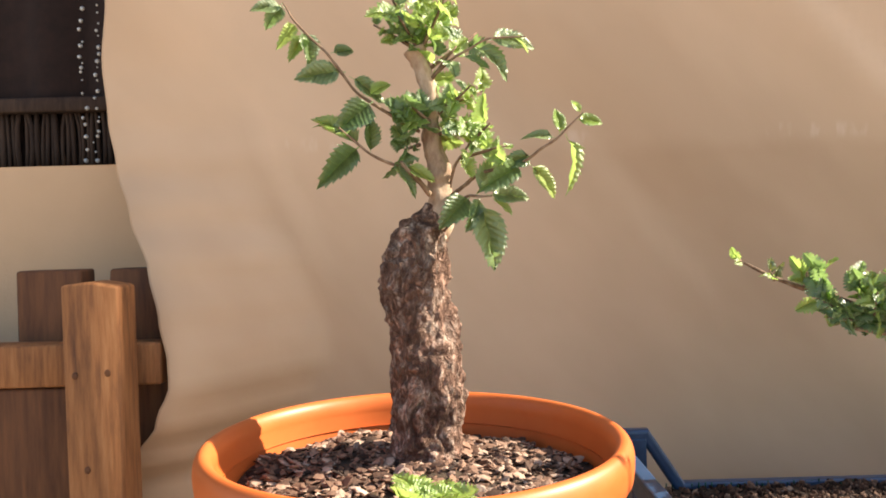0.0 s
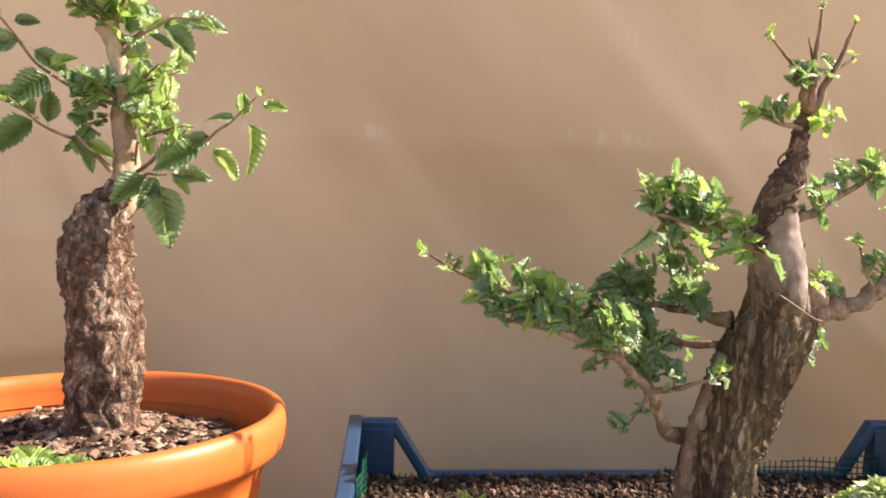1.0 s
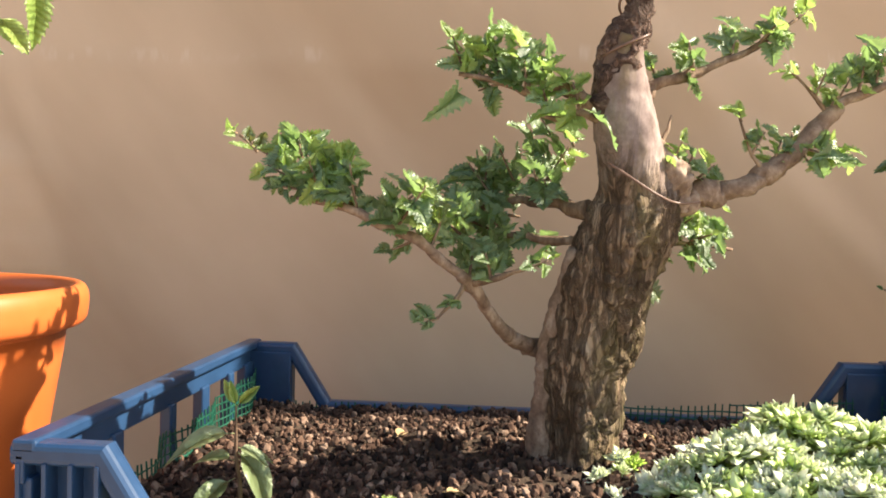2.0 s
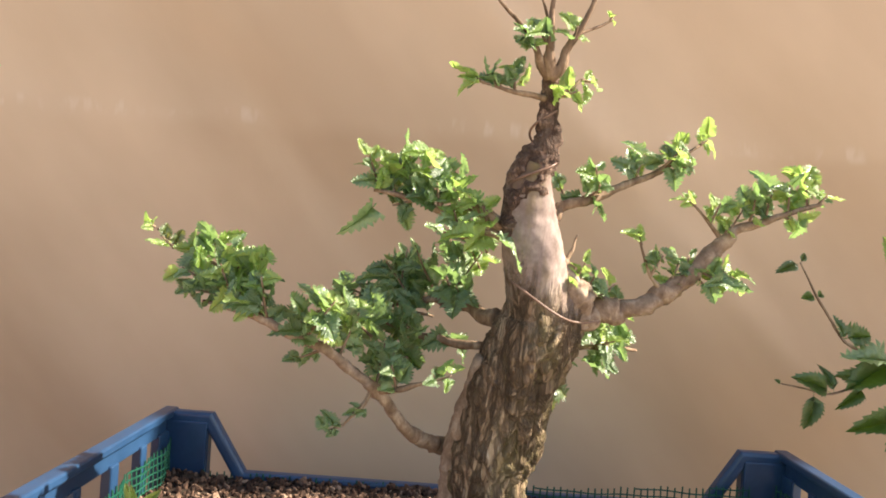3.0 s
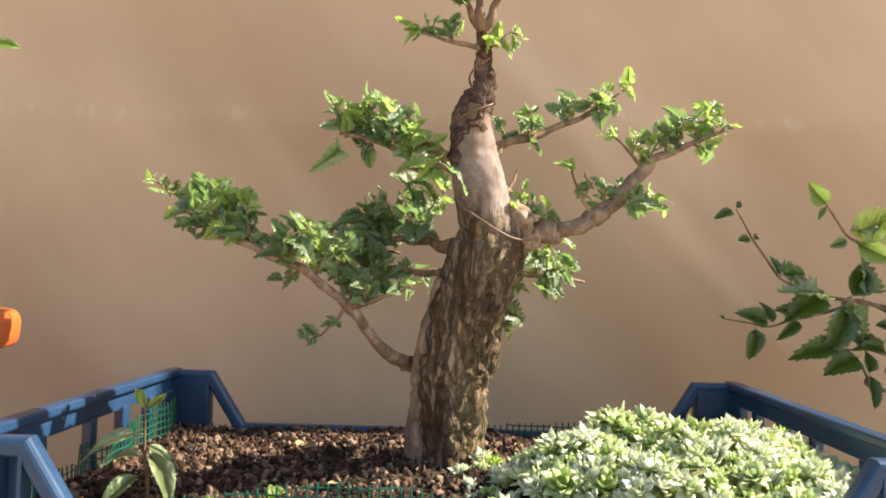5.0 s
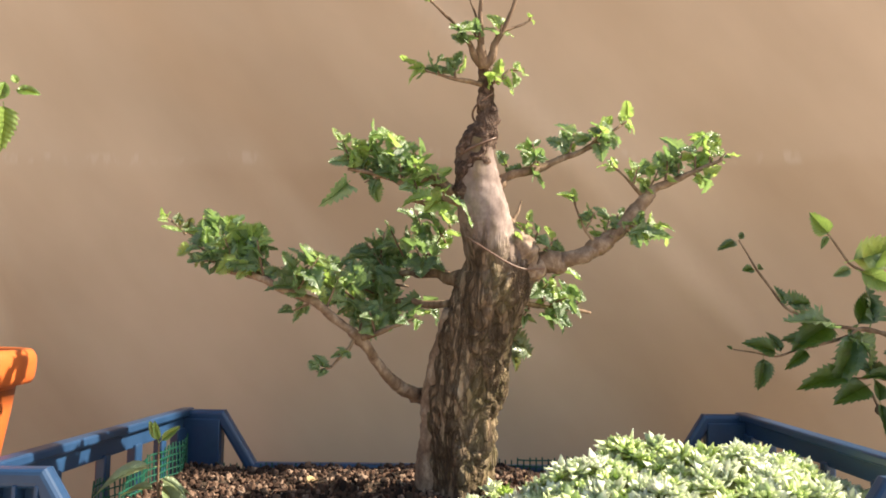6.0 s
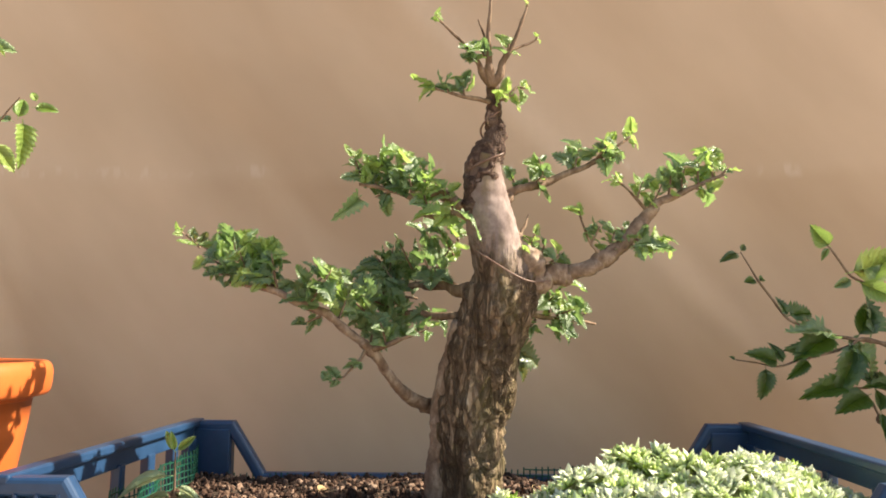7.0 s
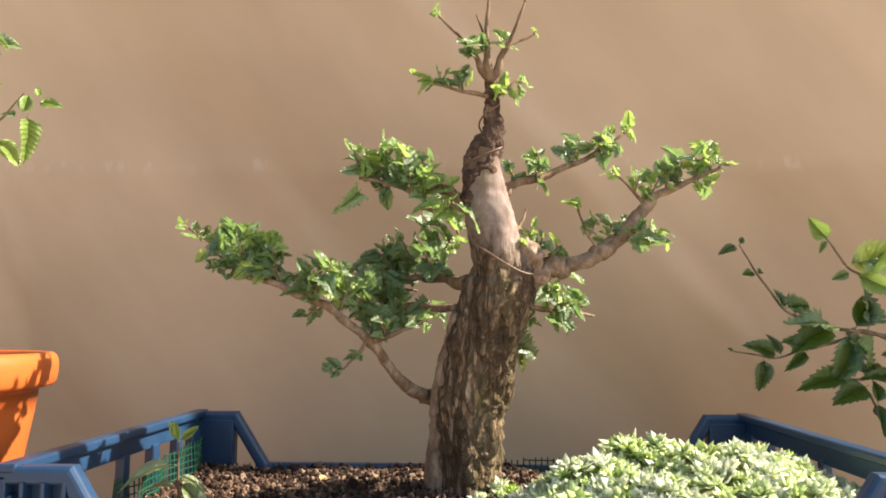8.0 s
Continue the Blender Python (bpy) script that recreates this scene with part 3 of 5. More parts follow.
def hanging_sheet():
    """A tan cloth hung in front of the wall, with slanting folds and one loose edge."""
    bm = bmesh.new()
    zs = [1.02 * i / 96 for i in range(97)] + [1.08, 1.2, 1.35, 1.5, 1.62]
    us = [0.6 * (i / 60) ** 1.3 for i in range(61)] + [0.6 + 0.96 * i / 72 for i in range(1, 73)] + [1.7, 1.9, 2.2]

    def depth(x, z, edge_x, edge_y):
        y = 0.372 + 0.024 * min(1.0, max(0.0, (z - 0.9) / 0.7))
        soft = noise.noise(Vector(((x + z) * 2.6, 3.0, (x - z) * 0.7))) * 0.024
        soft += noise.noise(Vector(((x + z) * 6.5, 9.0, (x - z) * 1.6))) * 0.0070
        soft += noise.noise(Vector((x * 19, 1.0, z * 17))) * 0.0006
        y += min(soft, 0.022) * (1 if z < 1.0 else 0.3)
        for a, b, deep, width in FOLDS:
            y += crease(x, z, a, b, deep, width)
        # the loose edge swings out towards the terrace
        u = min(1.0, max(0.0, (x - edge_x) / 0.15))
        return min(0.394, y) * (u * u * (3 - 2 * u)) + edge_y * (1 - u * u * (3 - 2 * u))
    front, back = [], []
    for z in zs:
        ex, ey = sheet_edge(z)
        row = [(ex + u, depth(ex + u, z, ex, ey), z) for u in us]
        front.append([bm.verts.new(p) for p in row])
        back.append([bm.verts.new((p[0], p[1] + 0.002, p[2])) for p in row])
    for rows in (front, back):
        for p, q in zip(rows, rows[1:]):
            for k in range(len(us) - 1):
                bm.faces.new((p[k], p[k + 1], q[k + 1], q[k]))
    for p, q in zip(range(len(zs) - 1), range(1, len(zs))):
        for k in (0, -1):
            bm.faces.new((front[p][k], front[q][k], back[q][k], back[p][k]))
    for k in range(len(us) - 1):
        for r in (0, -1):
            bm.faces.new((front[r][k], front[r][k + 1], back[r][k + 1], back[r][k]))
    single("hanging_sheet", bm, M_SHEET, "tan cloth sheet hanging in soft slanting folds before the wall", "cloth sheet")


# height, side and depth of the loose edge
EDGE = ((0.0, -0.840, 0.340), (0.144, -0.802, 0.300), (0.188, -0.772, 0.258), (0.232, -0.740, 0.228), (0.269, -0.724, 0.222), (0.294, -0.726, 0.225), (0.334, -0.736, 0.232), (0.385, -0.752, 0.250), (0.446, -0.786, 0.290),
        (0.502, -0.811, 0.320), (0.558, -0.823, 0.330), (0.624, -0.830, 0.335), (0.695, -0.824, 0.335), (1.0, -0.815, 0.350), (1.62, -0.800, 0.392))
FOLDS = (((-0.150, 0.825), (0.135, 0.505), 0.0135, 0.038), ((0.225, 0.405), (0.400, 0.245), 0.0130, 0.050), ((-0.300, 0.525), (-0.160, 0.355), 0.0055, 0.040), ((-0.665, 0.530), (-0.600, 0.380), 0.0070, 0.030))
ground()
wall()
window()
hanging_sheet()


# ---------------------------------------------------------------- wooden stand
def plank(bm, outline, y0, y1, bevel=0.003):
    """A sawn board from its outline in x and z."""
    vs = [bm.verts.new((x, y0, z)) for x, z in outline]
    f = bm.faces.new(vs)
    made = bmesh.ops.extrude_face_region(bm, geom=[f])["geom"]
    bmesh.ops.translate(bm, vec=(0, y1 - y0, 0), verts=[g for g in made if isinstance(g, bmesh.types.BMVert)])
    bmesh.ops.bevel(bm, geom=bm.edges[:], offset=bevel, segments=2, affect="EDGES", profile=0.5)


def wooden_stand():
    st = thing("wooden_stand", (-0.85, 0.24, 0), "brown pine stand with upright boards and a cross rail", "stand")
    bm = bmesh.new()
    plank(bm, [(-0.804, 0), (-0.750, 0), (-0.752, 0.374), (-0.780, 0.379), (-0.807, 0.376)], 0.175, 0.218)
    part("post", bm, M_WOOD, st, "lighter knotty pine post")
    bm = bmesh.new()
    plank(bm, [(-1.35, 0.268), (-0.733, 0.270), (-0.733, 0.313), (-1.35, 0.315)], 0.228, 0.262)
    part("rail", bm, M_WOOD, st)
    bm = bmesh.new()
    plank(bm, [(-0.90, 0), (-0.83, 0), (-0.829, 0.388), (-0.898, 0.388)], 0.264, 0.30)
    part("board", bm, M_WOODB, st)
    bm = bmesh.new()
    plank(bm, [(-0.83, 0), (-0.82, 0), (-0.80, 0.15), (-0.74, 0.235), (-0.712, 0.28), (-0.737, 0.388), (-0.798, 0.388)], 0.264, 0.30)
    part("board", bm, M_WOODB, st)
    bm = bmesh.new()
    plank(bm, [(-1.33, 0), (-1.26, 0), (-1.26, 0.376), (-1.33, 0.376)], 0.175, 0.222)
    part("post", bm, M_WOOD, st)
    # panel below the rail, its shadow given by the darker pine colour
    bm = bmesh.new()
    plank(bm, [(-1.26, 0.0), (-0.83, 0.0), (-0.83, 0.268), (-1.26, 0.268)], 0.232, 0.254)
    part("panel", bm, M_WOODB, st, "pine panel under the rail, shade put into its dark colour")
    for x, z in ((-0.795, 0.290), (-0.764, 0.292), (-0.786, 0.20)):
        bm = bmesh.new()
        made = bmesh.ops.create_uvsphere(bm, u_segments=12, v_segments=6, radius=0.003)["verts"]
        bmesh.ops.scale(bm, vec=(1, 0.3, 1.2), verts=made)
        bmesh.ops.translate(bm, vec=(x, 0.1745, z), verts=made)
        part("knot", bm, M_WOODB, st, "dark knot")


wooden_stand()


# ---------------------------------------------------------------- terracotta pot
POT = (-0.464, -0.058)


def flower_pot():
    pot = thing("flower_pot", (*POT, 0), "round orange plastic flower pot with a thick rolled rim", "flower pot")
    bm = bmesh.new()
    lathe(bm, [(0.0, 0.004), (0.082, 0.0), (0.087, 0.003), (0.1145, 0.218), (0.1155, 0.2215), (0.1182, 0.2225), (0.1192, 0.2255), (0.1246, 0.2510), (0.1243, 0.2513), (0.1215, 0.2300),
               (0.110, 0.16), (0.08, 0.01), (0.0, 0.008)], POT, 96)
    bmesh.ops.scale(bm, vec=(1, 1, 1.04), verts=bm.verts[:])
    part("body", bm, M_TERRA, pot)
    bm = bmesh.new()
    prof = [(0.1310, 0.2500), (0.1345, 0.2508), (0.1364, 0.2540), (0.1373, 0.2600)]
    for k in range(13):
        a = math.pi * (k / 12 * 1.05)
        prof.append((0.1313 + 0.0062 * math.cos(a), 0.2660 + 0.0100 * math.sin(a)))
    lathe(bm, [(0.1228, 0.2535), *prof, (0.1255, 0.262), (0.1228, 0.245), (0.1165, 0.20)], POT, 96)
    bmesh.ops.scale(bm, vec=(1, 1, 1.04), verts=bm.verts[:])
    part("rim", bm, M_TERRA, pot)


def chip_verts(r, size, flat):
    """A small stone or chip as an uneven low lump."""
    bm = bmesh.new()
    bmesh.ops.create_icosphere(bm, subdivisions=1, radius=1)
    tilt = 0.4 if flat < 0.5 else 2.0
    m = Euler((r.gauss(0, tilt), r.gauss(0, tilt), r.uniform(0, 6.3))).to_matrix()
    k = Vector((size * r.uniform(0.8, 1.35), size * r.uniform(0.6, 1.0), size * flat * r.uniform(0.6, 1.1)))
    vs = []
    for v in bm.verts:
        p = Vector((v.co.x * k.x, v.co.y * k.y, v.co.z * k.z)) * r.uniform(0.78, 1.15)
        vs.append(m @ p)
    fs = [[v.index for v in f.verts] for f in bm.faces]
    bm.free()
    return vs, fs


def scatter(name, spots, size, flat, mat, label, category, seed):
    """Loose stones as one object."""
    r = random.Random(seed)
    kinds = [chip_verts(r, 1.0, flat) for _ in range(24)]
    verts, faces = [], []
    for p in spots:
        vs, fs = r.choice(kinds)
        s, a = size * r.choice((0.4, 0.55, 0.7, 0.85, 1.0, 1.0, 1.35)), r.uniform(0, 6.28)
        ca, sa = math.cos(a), math.sin(a)
        n0 = len(verts)
        verts += [(p[0] + s * (v.x * ca - v.y * sa), p[1] + s * (v.x * sa + v.y * ca), p[2] + s * v.z) for v in vs]
        faces += [[n0 + i for i in f] for f in fs]
    me = bpy.data.meshes.new(name)
    me.from_pydata(verts, [], faces)
    me.materials.append(mat)
    ob = new(name, me)
    return tagged(ob, label, category, kind="stuff")


def pot_height(x, y):
    d = math.hypot(x - POT[0], y - POT[1])
    return 0.2565 + 0.006 * math.exp(-((x + 0.458) ** 2 + (y + 0.018) ** 2) / 0.0025) + 0.006 * noise.noise(Vector((x * 22, y * 22, 2))) - 0.004 * (d / 0.115) ** 4 + 0.006 * max(0, (y - POT[1]) / 0.1) * max(0, (POT[0] - x + 0.05) / 0.1)


def pot_soil():
    bm = bmesh.new()
    rings = [[bm.verts.new((*POT, pot_height(*POT)))]]
    for i in range(1, 19):
        r = 0.1215 * i / 18
        rings.append([bm.verts.new((POT[0] + r * math.cos(a), POT[1] + r * math.sin(a), pot_height(POT[0] + r * math.cos(a), POT[1] + r * math.sin(a)))) for a in np.linspace(0, 2 * math.pi, 48, endpoint=False)])
    for k in range(48):
        bm.faces.new((rings[0][0], rings[1][k], rings[1][(k + 1) % 48]))
    for a, b in zip(rings[1:], rings[2:]):
        for k in range(48):
            bm.faces.new((a[k], b[k], b[(k + 1) % 48], a[(k + 1) % 48]))
    single("pot_soil", bm, M_SOIL, "dark soil filling the orange pot", "soil", "stuff")
    r = random.Random(21)
    spots = []
    while len(spots) < 3000:
        a, d = r.uniform(0, 6.283), 0.1165 * math.sqrt(r.random())
        x, y = POT[0] + d * math.cos(a), POT[1] + d * math.sin(a)
        spots.append((x, y, pot_height(x, y) + r.uniform(0.0, 0.003)))
    scatter("bark_mulch", spots, 0.0041, 0.30, M_CHIP, "brown and grey bark chips on the pot soil", "bark chips", 4)


flower_pot()
pot_soil()


# ---------------------------------------------------------------- tree in the pot
def flaky(p, ang, s, r):
    """Plates of bark parted by crooked cracks."""
    warp = Vector((noise.noise(p * 60), noise.noise(p * 60 + Vector((5, 1, 2))), noise.noise(p * 60 + Vector((1, 7, 3))))) * 0.9
    d = noise.voronoi(Vector((p.x * 85, p.y * 85, p.z * 30)) + warp)[0]
    plate = min(1.0, (d[1] - d[0]) * 2.2)
    e = noise.voronoi(Vector((p.x * 230, p.y * 230, p.z * 90)) + warp * 2)[0]
    flake = min(1.0, (e[1] - e[0]) * 2.0)
    return (0.0030 * plate - 0.0020 + 0.0016 * flake * plate + 0.0034 * noise.noise(p * 34) + 0.0014 * noise.noise(p * 150)) * min(1, r / 0.016)


def fissured(p, ang, s, r):
    """Long upright ridges and furrows."""
    warp = Vector((noise.noise(p * 45), noise.noise(p * 45 + Vector((5, 1, 2))), 0.6 * noise.noise(p * 45 + Vector((1, 7, 3))))) * 1.0
    d = noise.voronoi(Vector((p.x * 105, p.y * 105, p.z * 17)) + warp)[0]
    ridge = min(1.0, (d[1] - d[0]) * 1.9)
    e = noise.voronoi(Vector((p.x * 260, p.y * 260, p.z * 60)) + warp * 2)[0]
    flake = min(1.0, (e[1] - e[0]) * 2.0)
    flute = 0.0009 * math.sin(ang * 5 + 2.5 * noise.noise(Vector((ang, s * 3, 1)))) * (1 - s)
    # the ridges fade out under the smooth skin above
    bare = 1 - 0.9 * min(1, max(0, (p.z + 0.3 * p.x - 0.350) / 0.04))
    return ((0.0028 * ridge - 0.0020 + 0.0016 * flake * ridge + 0.0012 * noise.noise(Vector((p.x * 160, p.y * 160, p.z * 40)))) * bare + flute + 0.0022 * noise.noise(p * 34) + 0.0012 * noise.noise(p * 130)) * min(1, r / 0.024) - max(0, s - 0.8) * (0.02 + 0.06 * noise.noise(p * 60))


def knobbly(p, ang, s, r):
    return 0.24 * r * noise.noise(p * 75) + 0.20 * r * noise.noise(p * 190) + 0.13 * r * noise.noise(p * 420)


def sinewy(p, ang, s, r):
    """Smooth skin over long muscles."""
    q = Vector((p.x, p.y, p.z * 0.45))
    return r * (0.12 * noise.noise(q * 52) + 0.06 * noise.noise(p * 120) + 0.035 * noise.noise(p * 300))


def limb(parent, pts, mat=None, n=26, around=10, name="branch"):
    bm = bmesh.new()
    r = random.Random(round(pts[0][0] * 1e4) + 7 * round(pts[-1][2] * 1e4))
    rows = [pts[0]]
    for a, b in zip(pts, pts[1:]):
        # slight crooks and swellings between the joints
        w = (a[3] + b[3]) / 2
        rows.append((*[(a[k] + b[k]) / 2 + r.gauss(0, 0.40) * w for k in range(3)], w * r.uniform(0.93, 1.09)))
        rows.append(b)
    tube(bm, rows, n * 2, around, knobbly)
    return part(name, bm, mat or M_TWIG, parent)


def potted_tree():
    tr = thing("bonsai_tree", (-0.459, -0.018, 0.235), "young elm bonsai with thick flaky trunk and sparse fresh leaves", "bonsai tree")
    bm = bmesh.new()
    tube(bm, [(-0.459, -0.018, 0.228, 0.0295), (-0.459, -0.018, 0.243, 0.0262), (-0.458, -0.018, 0.279, 0.0255), (-0.456, -0.018, 0.327, 0.0255), (-0.461, -0.018, 0.358, 0.0240),
              (-0.465, -0.018, 0.386, 0.0238), (-0.460, -0.018, 0.405, 0.0205), (-0.4515, -0.018, 0.420, 0.0155), (-0.446, -0.018, 0.434, 0.0095)], 230, 110, flaky)
    part("trunk", bm, M_BARK1, tr, "rough flaky brown bark")
    bm = bmesh.new()
    tube(bm, [(-0.452, -0.018, 0.400, 0.0085), (-0.4455, -0.020, 0.423, 0.0095), (-0.444, -0.020, 0.442, 0.0086), (-0.445, -0.019, 0.462, 0.0082), (-0.449, -0.018, 0.483, 0.0066), (-0.4485, -0.018, 0.505, 0.0054), (-0.4525, -0.018, 0.525, 0.0055), (-0.4585, -0.018, 0.541, 0.0068), (-0.4595, -0.018, 0.5435, 0.0055)], 60, 20, knobbly)
    part("leader", bm, M_PALE, tr, "pale smooth upper stem with a cut tip")
    T = M_TWIG
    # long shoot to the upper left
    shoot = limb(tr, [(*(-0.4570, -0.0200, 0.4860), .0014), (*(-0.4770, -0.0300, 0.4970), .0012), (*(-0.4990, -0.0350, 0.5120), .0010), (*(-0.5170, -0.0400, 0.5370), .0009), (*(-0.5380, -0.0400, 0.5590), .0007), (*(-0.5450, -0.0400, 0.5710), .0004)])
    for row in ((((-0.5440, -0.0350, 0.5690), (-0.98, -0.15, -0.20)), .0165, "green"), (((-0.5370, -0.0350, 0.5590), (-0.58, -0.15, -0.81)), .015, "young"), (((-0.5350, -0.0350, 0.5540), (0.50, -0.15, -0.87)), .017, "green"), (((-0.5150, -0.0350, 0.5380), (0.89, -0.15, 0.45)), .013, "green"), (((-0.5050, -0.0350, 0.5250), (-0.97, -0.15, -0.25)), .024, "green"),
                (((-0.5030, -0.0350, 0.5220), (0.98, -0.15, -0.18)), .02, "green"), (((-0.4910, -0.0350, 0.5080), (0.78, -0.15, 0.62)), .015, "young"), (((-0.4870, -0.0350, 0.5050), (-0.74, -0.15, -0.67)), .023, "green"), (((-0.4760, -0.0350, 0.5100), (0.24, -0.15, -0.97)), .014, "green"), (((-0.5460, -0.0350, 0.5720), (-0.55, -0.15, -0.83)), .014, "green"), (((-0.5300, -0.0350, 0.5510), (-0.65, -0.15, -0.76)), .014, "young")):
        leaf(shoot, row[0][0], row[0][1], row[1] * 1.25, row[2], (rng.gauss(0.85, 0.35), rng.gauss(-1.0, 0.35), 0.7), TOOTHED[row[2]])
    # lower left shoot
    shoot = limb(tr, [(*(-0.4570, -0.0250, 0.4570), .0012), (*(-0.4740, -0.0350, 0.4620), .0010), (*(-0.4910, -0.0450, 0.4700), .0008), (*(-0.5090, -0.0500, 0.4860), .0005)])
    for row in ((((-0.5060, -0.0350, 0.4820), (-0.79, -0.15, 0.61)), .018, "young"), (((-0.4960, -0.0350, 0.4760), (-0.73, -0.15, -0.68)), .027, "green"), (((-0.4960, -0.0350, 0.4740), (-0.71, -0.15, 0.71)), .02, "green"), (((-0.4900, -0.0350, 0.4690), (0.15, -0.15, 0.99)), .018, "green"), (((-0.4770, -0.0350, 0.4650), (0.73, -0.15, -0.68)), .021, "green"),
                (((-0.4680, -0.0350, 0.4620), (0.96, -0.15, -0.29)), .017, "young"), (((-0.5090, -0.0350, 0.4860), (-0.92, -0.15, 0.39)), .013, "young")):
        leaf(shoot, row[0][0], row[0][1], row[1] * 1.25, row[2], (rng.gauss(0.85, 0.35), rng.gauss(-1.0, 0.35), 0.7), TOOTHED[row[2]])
    # short cut twig
    shoot = limb(tr, [(*(-0.4510, -0.0280, 0.4420), .0018), (*(-0.4610, -0.0340, 0.4540), .0015), (*(-0.4700, -0.0380, 0.4640), .0013)], n=8)
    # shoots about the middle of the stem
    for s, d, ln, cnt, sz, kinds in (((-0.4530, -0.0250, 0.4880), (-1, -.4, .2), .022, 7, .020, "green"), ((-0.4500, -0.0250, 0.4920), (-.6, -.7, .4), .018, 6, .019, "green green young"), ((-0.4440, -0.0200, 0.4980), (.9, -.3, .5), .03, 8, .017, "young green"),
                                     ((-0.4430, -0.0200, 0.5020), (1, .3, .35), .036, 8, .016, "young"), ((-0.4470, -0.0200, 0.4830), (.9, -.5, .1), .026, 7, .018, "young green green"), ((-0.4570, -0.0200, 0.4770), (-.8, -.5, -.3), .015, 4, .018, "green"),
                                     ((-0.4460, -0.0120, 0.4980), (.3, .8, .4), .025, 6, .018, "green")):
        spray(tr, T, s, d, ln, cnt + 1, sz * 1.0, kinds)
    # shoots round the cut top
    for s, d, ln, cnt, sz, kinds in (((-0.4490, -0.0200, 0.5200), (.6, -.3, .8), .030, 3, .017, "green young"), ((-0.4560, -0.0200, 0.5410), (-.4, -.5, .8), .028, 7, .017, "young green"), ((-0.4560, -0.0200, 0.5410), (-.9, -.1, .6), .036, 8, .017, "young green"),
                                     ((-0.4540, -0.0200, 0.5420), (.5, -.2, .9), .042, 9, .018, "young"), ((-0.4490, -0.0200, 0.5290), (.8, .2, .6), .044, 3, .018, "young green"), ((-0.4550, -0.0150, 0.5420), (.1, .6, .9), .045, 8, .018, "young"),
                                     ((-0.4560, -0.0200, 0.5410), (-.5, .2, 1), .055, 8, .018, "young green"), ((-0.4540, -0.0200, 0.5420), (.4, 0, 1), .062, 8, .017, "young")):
        spray(tr, T, s, d, ln, cnt + 1, sz * 1.08, kinds)
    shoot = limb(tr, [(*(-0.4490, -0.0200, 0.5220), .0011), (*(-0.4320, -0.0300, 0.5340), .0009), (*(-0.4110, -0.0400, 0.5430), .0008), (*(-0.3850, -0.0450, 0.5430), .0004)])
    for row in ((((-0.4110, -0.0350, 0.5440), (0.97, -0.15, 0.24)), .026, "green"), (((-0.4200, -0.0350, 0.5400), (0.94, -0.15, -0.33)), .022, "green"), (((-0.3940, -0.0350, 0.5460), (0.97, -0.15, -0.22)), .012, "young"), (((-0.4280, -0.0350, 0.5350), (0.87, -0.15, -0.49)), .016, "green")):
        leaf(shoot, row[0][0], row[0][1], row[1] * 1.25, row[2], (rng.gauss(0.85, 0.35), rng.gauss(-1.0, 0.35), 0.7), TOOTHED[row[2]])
    # right shoots
    shoot = limb(tr, [(*(-0.4370, -0.0220, 0.4470), .0012), (*(-0.4330, -0.0300, 0.4620), .0010), (*(-0.4220, -0.0350, 0.4780), .0008)], n=12)
    for s, d, ln, cnt, sz, kinds in (((-0.4220, -0.0350, 0.4760), (.5, -.2, .5), .018, 5, .015, "young"), ((-0.4300, -0.0300, 0.4660), (.9, -.3, .2), .034, 8, .017, "young green")):
        spray(tr, T, s, d, ln, cnt + 1, sz * 1.08, kinds)
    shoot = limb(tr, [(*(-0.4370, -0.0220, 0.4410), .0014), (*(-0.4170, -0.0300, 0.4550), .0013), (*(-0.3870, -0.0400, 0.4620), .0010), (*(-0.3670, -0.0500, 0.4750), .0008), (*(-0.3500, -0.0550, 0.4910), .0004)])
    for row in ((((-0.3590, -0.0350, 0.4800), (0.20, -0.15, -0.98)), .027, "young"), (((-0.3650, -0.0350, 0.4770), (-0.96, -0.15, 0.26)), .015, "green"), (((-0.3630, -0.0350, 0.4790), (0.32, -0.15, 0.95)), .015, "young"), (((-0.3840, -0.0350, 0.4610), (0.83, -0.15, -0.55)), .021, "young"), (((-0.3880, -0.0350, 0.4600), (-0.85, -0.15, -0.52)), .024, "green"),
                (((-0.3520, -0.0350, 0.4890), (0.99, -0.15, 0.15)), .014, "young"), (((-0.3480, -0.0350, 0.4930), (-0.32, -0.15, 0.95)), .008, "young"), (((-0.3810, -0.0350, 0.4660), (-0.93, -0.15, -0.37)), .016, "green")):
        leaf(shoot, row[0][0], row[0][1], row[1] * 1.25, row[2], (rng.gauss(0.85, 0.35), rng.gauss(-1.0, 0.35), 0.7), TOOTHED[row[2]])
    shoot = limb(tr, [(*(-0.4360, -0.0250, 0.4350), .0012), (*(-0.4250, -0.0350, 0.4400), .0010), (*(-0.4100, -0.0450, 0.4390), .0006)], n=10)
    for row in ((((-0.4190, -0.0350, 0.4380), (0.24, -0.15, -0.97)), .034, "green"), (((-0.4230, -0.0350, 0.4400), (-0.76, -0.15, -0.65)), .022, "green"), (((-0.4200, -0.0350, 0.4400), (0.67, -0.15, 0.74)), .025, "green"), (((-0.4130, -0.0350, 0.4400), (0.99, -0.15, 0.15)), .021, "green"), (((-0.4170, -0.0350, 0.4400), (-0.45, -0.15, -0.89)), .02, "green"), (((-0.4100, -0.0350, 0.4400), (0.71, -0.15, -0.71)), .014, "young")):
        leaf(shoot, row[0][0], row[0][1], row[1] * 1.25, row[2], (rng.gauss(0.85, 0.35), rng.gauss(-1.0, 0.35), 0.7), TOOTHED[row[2]])


